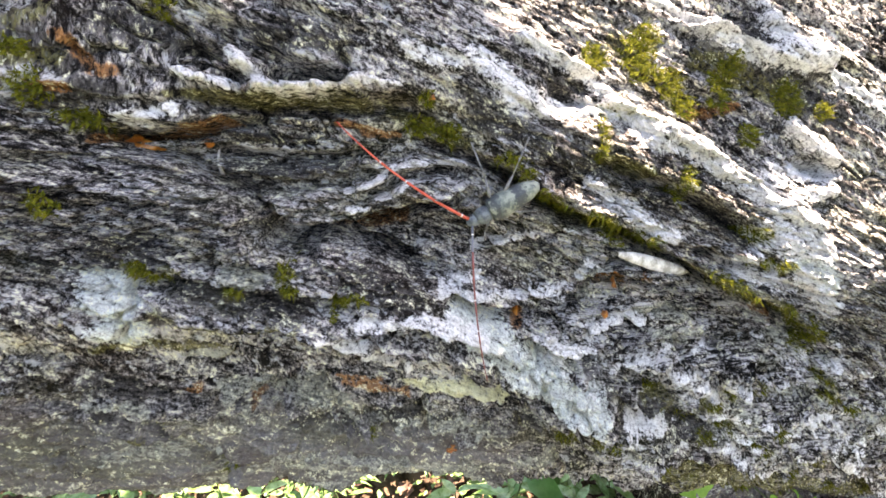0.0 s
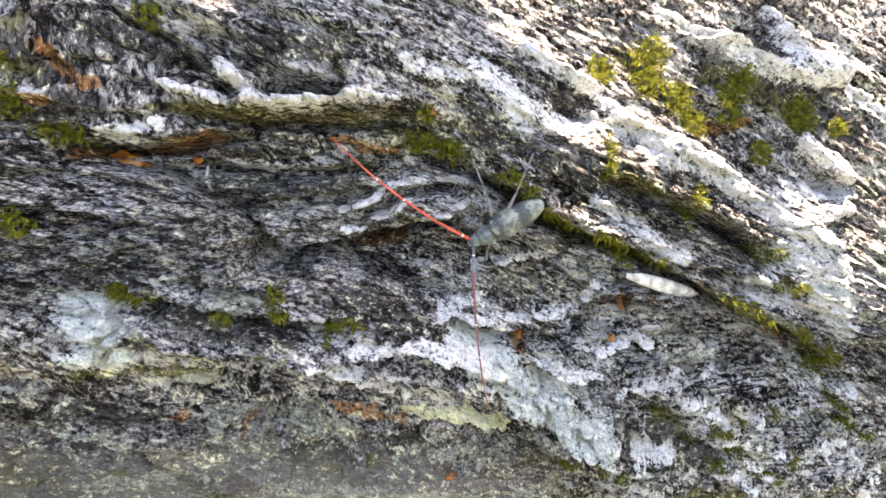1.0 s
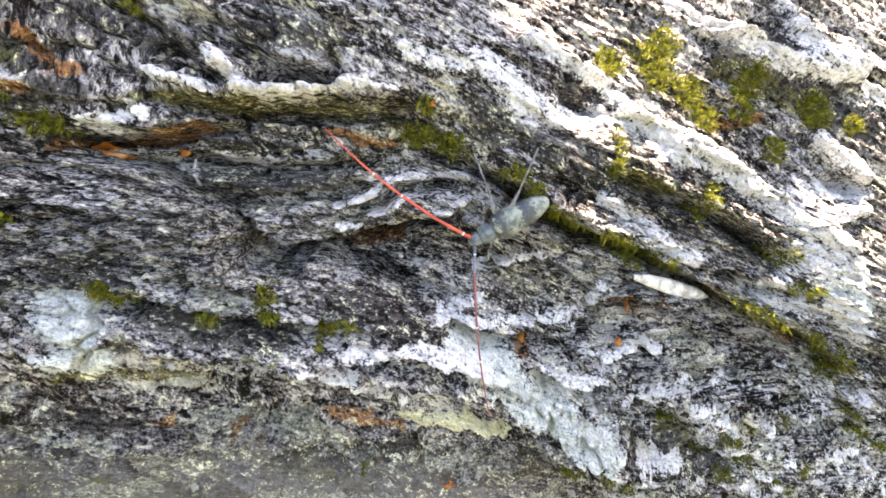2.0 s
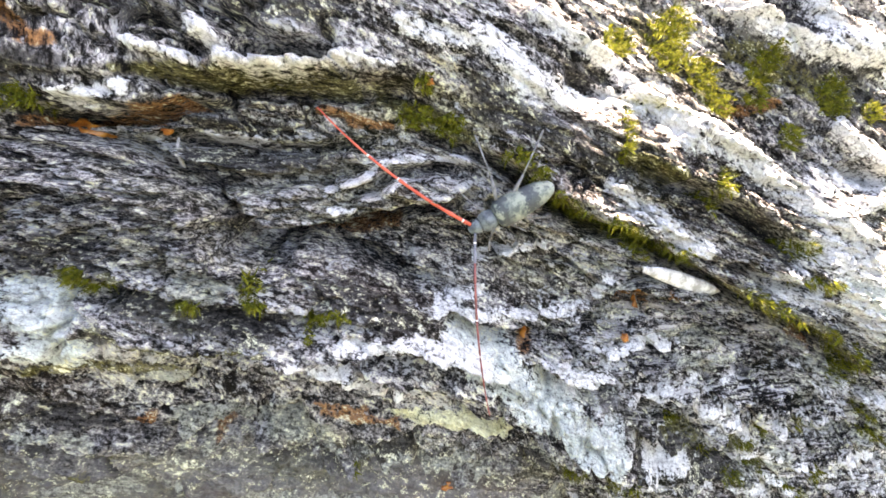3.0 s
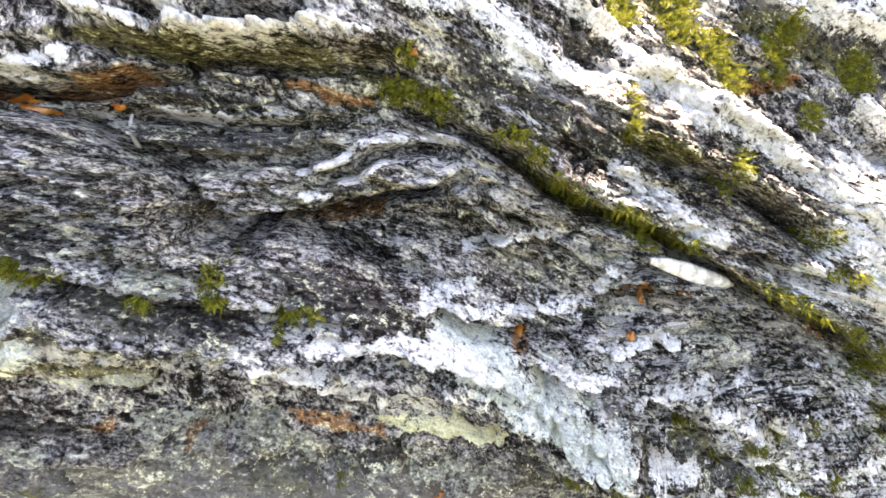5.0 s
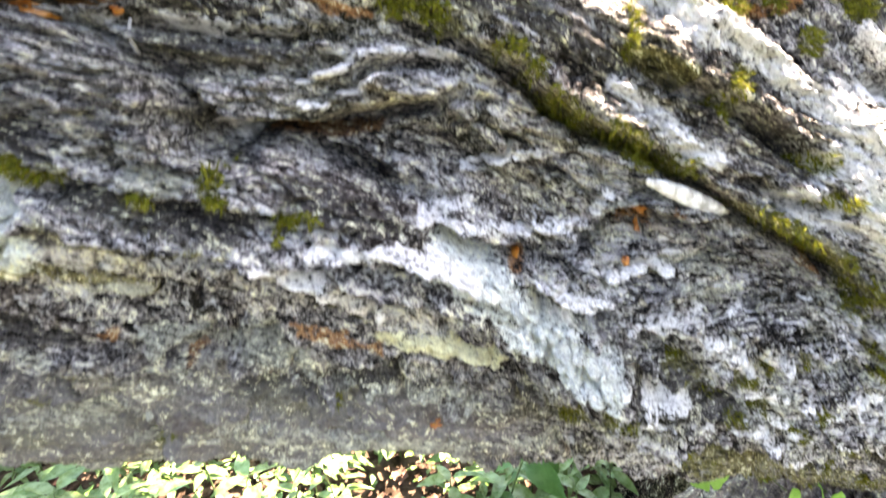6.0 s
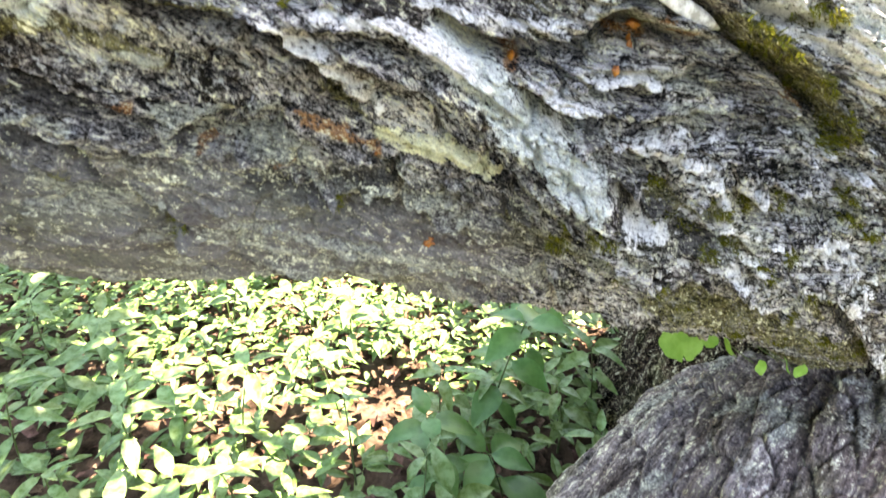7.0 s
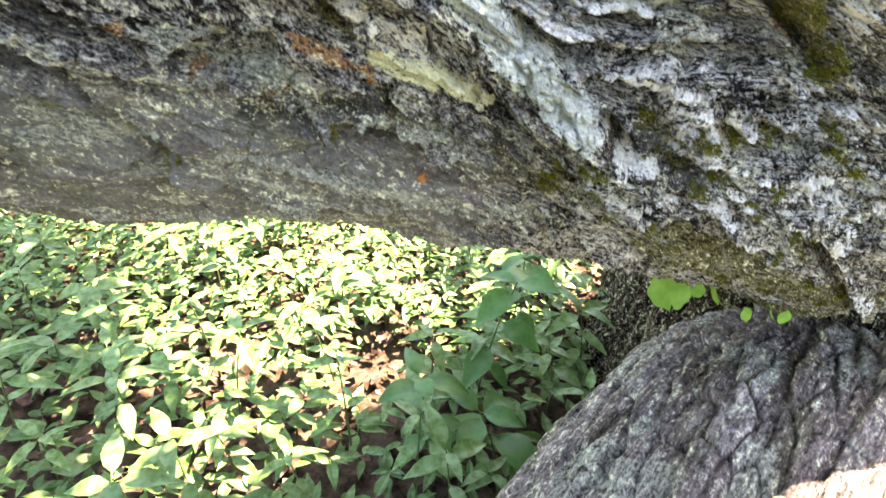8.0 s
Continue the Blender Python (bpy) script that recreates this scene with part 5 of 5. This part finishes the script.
for x, y in low:
    high = rnd.uniform(0.04, 0.12)
    for k in range(rnd.choice((4, 5, 6))):
        shape = rnd.choice(HERB_LEAVES)
        m = pose(x, y, high * rnd.uniform(0.5, 1), rnd.uniform(-15, 15), rnd.uniform(-25, 15), 90 * k + rnd.uniform(-25, 25)) @ Matrix.Scale(rnd.uniform(0.4, 0.8), 4)
        q = len(verts)
        verts += [m @ v.co for v in shape.vertices]
        faces += [tuple(q + i for i in f.vertices) for f in shape.polygons]
me = bpy.data.meshes.new("seedlings")
me.from_pydata(verts, [], faces)
me.materials.append(LEAF)
tagged(new("seedlings", me), "low carpet of green seedling leaves between herbs", "ground cover", "", "stuff")
herb(0.10, 0.62, 0.32, BROAD_LEAVES, 5, rnd, "tall dark green herb with broad oval leaves", 1.0)
herb(0.17, 0.74, 0.26, BROAD_LEAVES, 5, rnd, "tall dark green herb with broad oval leaves", 0.9)
herb(0.13, 0.50, 0.15, BROAD_LEAVES, 3, rnd, "low dark green herb with broad oval leaves by the root", 1.25)
herb(0.03, 0.48, 0.22, BROAD_LEAVES, 4, rnd, "tall dark green herb with broad oval leaves", 0.9)


def scatter(name, count, area, size, height, material_, label, category, seed, flat=0.5):
    """A carpet of small leaves as one mesh."""
    r = random.Random(seed)
    verts, faces = [], []
    for _ in range(count):
        x, y = r.uniform(*area[:2]), r.uniform(*area[2:])
        s, a = r.uniform(0.6, 1.3) * size, r.uniform(0, 6.283)
        up = Vector((r.uniform(-1, 1) * flat, r.uniform(-1, 1) * flat, 1)).normalized()
        d = Vector((math.cos(a), math.sin(a), 0))
        d = (d - up * d.dot(up)).normalized()
        e = up.cross(d)
        c = Vector((x, y, 0.012 + r.random() * height))
        q = len(verts)
        verts += [c, c + d * s * 0.35 + e * s * 0.28 + up * s * 0.06, c + d * s, c + d * s * 0.35 - e * s * 0.28 + up * s * 0.06]
        faces += [(q, q + 1, q + 2), (q, q + 2, q + 3)]
    me = bpy.data.meshes.new(name)
    me.from_pydata(verts, [], faces)
    me.materials.append(material_)
    return tagged(new(name, me), label, category, "", "stuff")


# unseen weeds on the near side, added to bounce greener light onto the underside
scatter("grass_and_weeds", 5000, (-1.6, 1.2, -1.4, 0.30), 0.04, 0.08, LEAF, "unseen low green weeds added near the trunk for bounce light", "ground cover", 13)
scatter("small_leaved_carpet", 9000, (-1.0, 0.35, 0.75, 2.0), 0.019, 0.16, LEAF, "low carpet of small bright green leaves", "ground cover", 3)
scatter("far_ground_cover", 6000, (-3.5, 3.0, -3.2, 4.5), 0.06, 0.10, LEAF, "scattered low green woodland growth", "ground cover", 17)
scatter("leaf_litter", 5000, (-1.5, 0.6, 0.3, 2.2), 0.03, 0.01, LITTER, "brown dry leaf litter on soil", "leaf litter", 5, 0.35)

# ---- the longhorn beetle ----
def beetle_material(name, dark, light, scale, low, high, rough=0.5):
    return plain_material(name, dark, light, scale, rough, 0.35, low, high, 0.0001)


def wing_material():
    """Pale grey-green wing cases with two broken blue-grey bands."""
    m, nt, b = material("mottled wing case", 0.5, 0.35)
    p = node(nt, "ShaderNodeTexCoord").outputs["Object"]
    n = noise_(nt, p, 420, 4, 0.65)
    x = math_(nt, "ADD", node(nt, "ShaderNodeSeparateXYZ", (0, p)).outputs[0], math_(nt, "MULTIPLY", math_(nt, "SUBTRACT", n, 0.5), 0.012))
    wave = math_(nt, "SINE", math_(nt, "ADD", math_(nt, "MULTIPLY", x, 780.0), 0.6))
    col = blend(nt, step_(nt, n, 0.35, 0.62), (0.05, 0.065, 0.062), (0.185, 0.205, 0.165))
    col = blend(nt, math_(nt, "MULTIPLY", step_(nt, wave, -0.1, 0.7), 0.85), col, (0.016, 0.022, 0.030))
    nt.links.new(col, b.inputs["Base Color"])
    nt.links.new(bump_(nt, noise_(nt, p, 2500, 3, 0.6), 0.00012, 0.8), b.inputs["Normal"])
    return m


WING_GREY = wing_material()
CHEST_GREY = beetle_material("grey chest", (0.028, 0.037, 0.045), (0.10, 0.12, 0.125), 500, 0.35, 0.65)
FEELER_RED = beetle_material("red feeler", (0.30, 0.040, 0.022), (0.42, 0.075, 0.042), 300, 0.35, 0.65, 0.4)
FEELER_BROWN = beetle_material("brown-red feeler", (0.11, 0.030, 0.026), (0.20, 0.060, 0.050), 300, 0.35, 0.65, 0.4)
FEELER_DARK = beetle_material("dark feeler", (0.05, 0.055, 0.07), (0.14, 0.14, 0.16), 300, 0.35, 0.65)
JOINT_PALE = beetle_material("pale joint", (0.55, 0.5, 0.45), (0.75, 0.72, 0.68), 300, 0.35, 0.65)
LEG_GREY = beetle_material("grey leg", (0.05, 0.053, 0.055), (0.15, 0.15, 0.145), 400, 0.35, 0.65)
EYE_BLACK = beetle_material("black eye", (0.008, 0.008, 0.01), (0.015, 0.015, 0.02), 300, 0.35, 0.65, 0.15)


def lathe(profile, squash=1.0, seg=20, shift=0.0, flat=0.0):
    """A body along +x from (x, radius) pairs in mm; squash: height against width; flat: how far the belly is cut."""
    bm = bmesh.new()
    rings = []
    for x, r in profile:
        ring = []
        for k in range(seg):
            a = 2 * math.pi * k / seg
            z = math.sin(a) * r * squash
            ring.append(bm.verts.new(Vector((x, math.cos(a) * r, (z if z > 0 else z * (1 - flat)) + shift)) / 1000))
        rings.append(ring)
    for a, b in zip(rings, rings[1:]):
        for k in range(seg):
            bm.faces.new([a[k], a[(k + 1) % seg], b[(k + 1) % seg], b[k]])
    bm.faces.new(rings[0])
    bm.faces.new(rings[-1][::-1])
    bmesh.ops.recalc_face_normals(bm, faces=bm.faces)
    return bm


def rod(points, radii, seg=8):
    """A bent rod through points (mm)."""
    bm = bmesh.new()
    rings = []
    pts = [Vector(p) for p in points]
    for i, p in enumerate(pts):
        d = (pts[min(i + 1, len(pts) - 1)] - pts[max(i - 1, 0)]).normalized()
        e = d.cross(Vector((0.1, 0.2, 1))).normalized()
        g = d.cross(e)
        rings.append([bm.verts.new((p + (e * math.cos(a) + g * math.sin(a)) * radii[i]) / 1000) for a in np.linspace(0, 2 * math.pi, seg + 1)[:-1]])
    for a, b in zip(rings, rings[1:]):
        for k in range(seg):
            bm.faces.new([a[k], a[(k + 1) % seg], b[(k + 1) % seg], b[k]])
    bm.faces.new(rings[0])
    bm.faces.new(rings[-1][::-1])
    bmesh.ops.recalc_face_normals(bm, faces=bm.faces)
    return bm


bough()

beetle = tagged(new("longhorn_beetle"), "mottled grey longhorn beetle with long red antennae on bark", "beetle")
part("abdomen", lathe([(-11.5, 0.4), (-9, 2.0), (-4, 3.0), (0, 3.2), (3, 2.6)], 0.7, 18, 2.6), CHEST_GREY, beetle)
for sgn in (-1, 1):
    bm = lathe([(-14.2, 0.15), (-13.9, 1.0), (-13.0, 2.0), (-10, 3.2), (-5, 3.9), (0, 4.2), (2.4, 4.0), (3.4, 3.1), (3.8, 2.0)], 0.85, 28, 3.0, 0.55)
    bmesh.ops.bisect_plane(bm, geom=bm.verts[:] + bm.edges[:] + bm.faces[:], plane_co=(0, sgn * 0.00004, 0), plane_no=(0, -sgn, 0), clear_outer=True)
    part("wing_case", bm, WING_GREY, beetle, "pale grey wing case with dark blotches")
part("chest", lathe([(3.4, 1.6), (4.0, 2.5), (5.2, 2.9), (6.2, 3.3), (6.8, 2.9), (7.6, 2.5), (8.2, 2.2)], 0.9, 20, 3.0), CHEST_GREY, beetle)
head = part("head", lathe([(8.0, 1.9), (8.8, 2.1), (9.8, 2.1), (10.8, 1.7), (11.6, 1.2), (11.9, 0.5)], 1.05, 18, 2.7), CHEST_GREY, beetle)
for sgn in (-1, 1):
    bm = bmesh.new()
    bmesh.ops.create_uvsphere(bm, u_segments=10, v_segments=8, radius=0.00075)
    bmesh.ops.translate(bm, verts=bm.verts, vec=(0.0097, sgn * 0.0018, 0.0032))
    part("eye", bm, EYE_BLACK, head)


def feeler(red, slim, reds, curve):
    """One antenna: an Empty-free root piece at the head with ten tapering pieces; its bend follows curve degrees."""
    lengths = [2.6, 5.2, 5.2, 5.1, 5.0, 4.9, 4.7, 4.5, 4.4, 4.2, 4.0]
    p, heading = Vector((0, 0, 0)), 0.0
    root = None
    for i, l in enumerate(lengths):
        heading += curve * (i > 0)
        d = Vector((math.cos(radians(heading)), math.sin(radians(heading)), 0.30 if i < 3 else 0.10 if i < 7 else -0.1))
        q = p + d * l
        r = slim * (1 - 0.065 * i)
        mid = p.lerp(q, 0.5)
        bm = rod([p, p.lerp(q, 0.12), mid, p.lerp(q, 0.86), q], [r * 0.75, r * 0.92, r * 0.9, r * 1.1, r * 0.85])
        piece = part("antenna" if i == 0 else "segment", bm, red if reds[0] <= i < reds[1] else FEELER_DARK, beetle if i == 0 else root)
        if i == 0:
            root = piece
        bm = rod([q - d * 0.35, q, q + d * 0.3], [r * 0.9, r * 0.98, r * 0.7])
        part("joint", bm, JOINT_PALE if i in (0, 4, 6) else (red if reds[0] <= i < reds[1] else FEELER_DARK), root)
        p = q
    return root


ANTENNA_L = feeler(FEELER_RED, 0.60, (0, 11), -1.7)
ANTENNA_R = feeler(FEELER_BROWN, 0.46, (2, 11), 1.4)


def leg(x, side, knee, foot):
    femur = part("leg", rod([(x, side * 2.2, 2.4), (x + (knee[0] - x) * 0.5, side * 2.2 + (knee[1] - side * 2.2) * 0.5, 2.6 + knee[2] * 0.5), knee], [0.4, 0.6, 0.32]), LEG_GREY, beetle)
    part("shin", rod([knee, tuple((a + b) / 2 for a, b in zip(knee, foot)), foot], [0.28, 0.26, 0.3]), LEG_GREY, femur)
    f = Vector(foot)
    d = (f - Vector(knee))
    d.z = 0
    d = d.normalized()
    part("foot", rod([f, f + d * 1.5 + Vector((0, 0, -0.2)), f + d * 3.0 + Vector((0, 0, -0.5))], [0.3, 0.34, 0.18]), LEG_GREY, femur)


leg(5.2, 1, (7.0, 4.0, 2.6), (8.0, 5.5, -0.6))
leg(5.2, -1, (7.0, -5.0, 3.0), (8.0, -7.5, 0.4))
leg(2.0, -1, (-0.2, -10.0, 4.2), (-1.4, -19.0, 2.6))
leg(2.0, 1, (0.5, 4.6, 2.4), (-0.5, 6.0, -0.6))
leg(-1.5, -1, (-8.0, -6.5, 4.2), (-16.0, -12.5, 2.8))
leg(-1.5, 1, (-5.0, 5.0, 2.4), (-7.5, 6.5, -0.6))


def crawl(x, y, z, heading, dip=0.0, tip=0.0):
    """Pose of the beetle on the trunk: heading in degrees in the plane of the first view (0 right, 90 up), its back to the viewer. dip: nose towards the trunk."""
    back = Vector((tip, -1, -0.18)).normalized()
    h = Vector((math.cos(radians(heading)), dip, math.sin(radians(heading))))
    h = (h - back * h.dot(back)).normalized()
    m = Matrix((h, back.cross(h), back)).transposed().to_4x4()
    m.translation = (x, y, z)
    return BASE @ m


def motions():
    still = crawl(0.0180, 0.1790, 0.0142, 210)
    walk(beetle, [
        (0.0, still), (2.0, still), (3.8, still),
        (3.9, crawl(0.0178, 0.1790, 0.0130, 222)),
        (4.0, crawl(0.0202, 0.1790, 0.0106, 243)),
        (4.1, crawl(0.0214, 0.1790, 0.0082, 262)),
        (4.2, crawl(0.0232, 0.1790, 0.0052, 277)),
        (4.4, crawl(0.0270, 0.1840, -0.0080, 282)),
        (4.6, crawl(0.0300, 0.1820, -0.0300, 280)),
        (4.75, BASE @ Matrix.Translation((0.032, 0.165, -0.050)) @ pose(0, 0, 0, 40, 80, 20)),
        (4.9, pose(0.035, 0.10, 0.60, 20, 60, 30)),
        (5.05, pose(0.040, 0.08, 0.25, 10, 30, 40)),
        (5.15, pose(0.042, 0.08, 0.02, 0, 0, 50)),
        (8.0, pose(0.042, 0.08, 0.02, 0, 0, 50)),
    ])
    for feeler_, side, base, turns in ((ANTENNA_L, 1.3, -58, (0, -13, -26, -31, -24, -30)), (ANTENNA_R, -1.3, 59, (0, -4, 6, 16, 23, 20))):
        def at(turn):
            return pose(0.0106, -side / 1000, 0.0037, 0, -3, base + turn)
        walk(feeler_, [(0.0, at(0))] + [(t, at(k)) for t, k in zip((3.8, 3.9, 4.0, 4.1, 4.2, 4.5), turns)] + [(8.0, at(turns[-1]))])


motions()
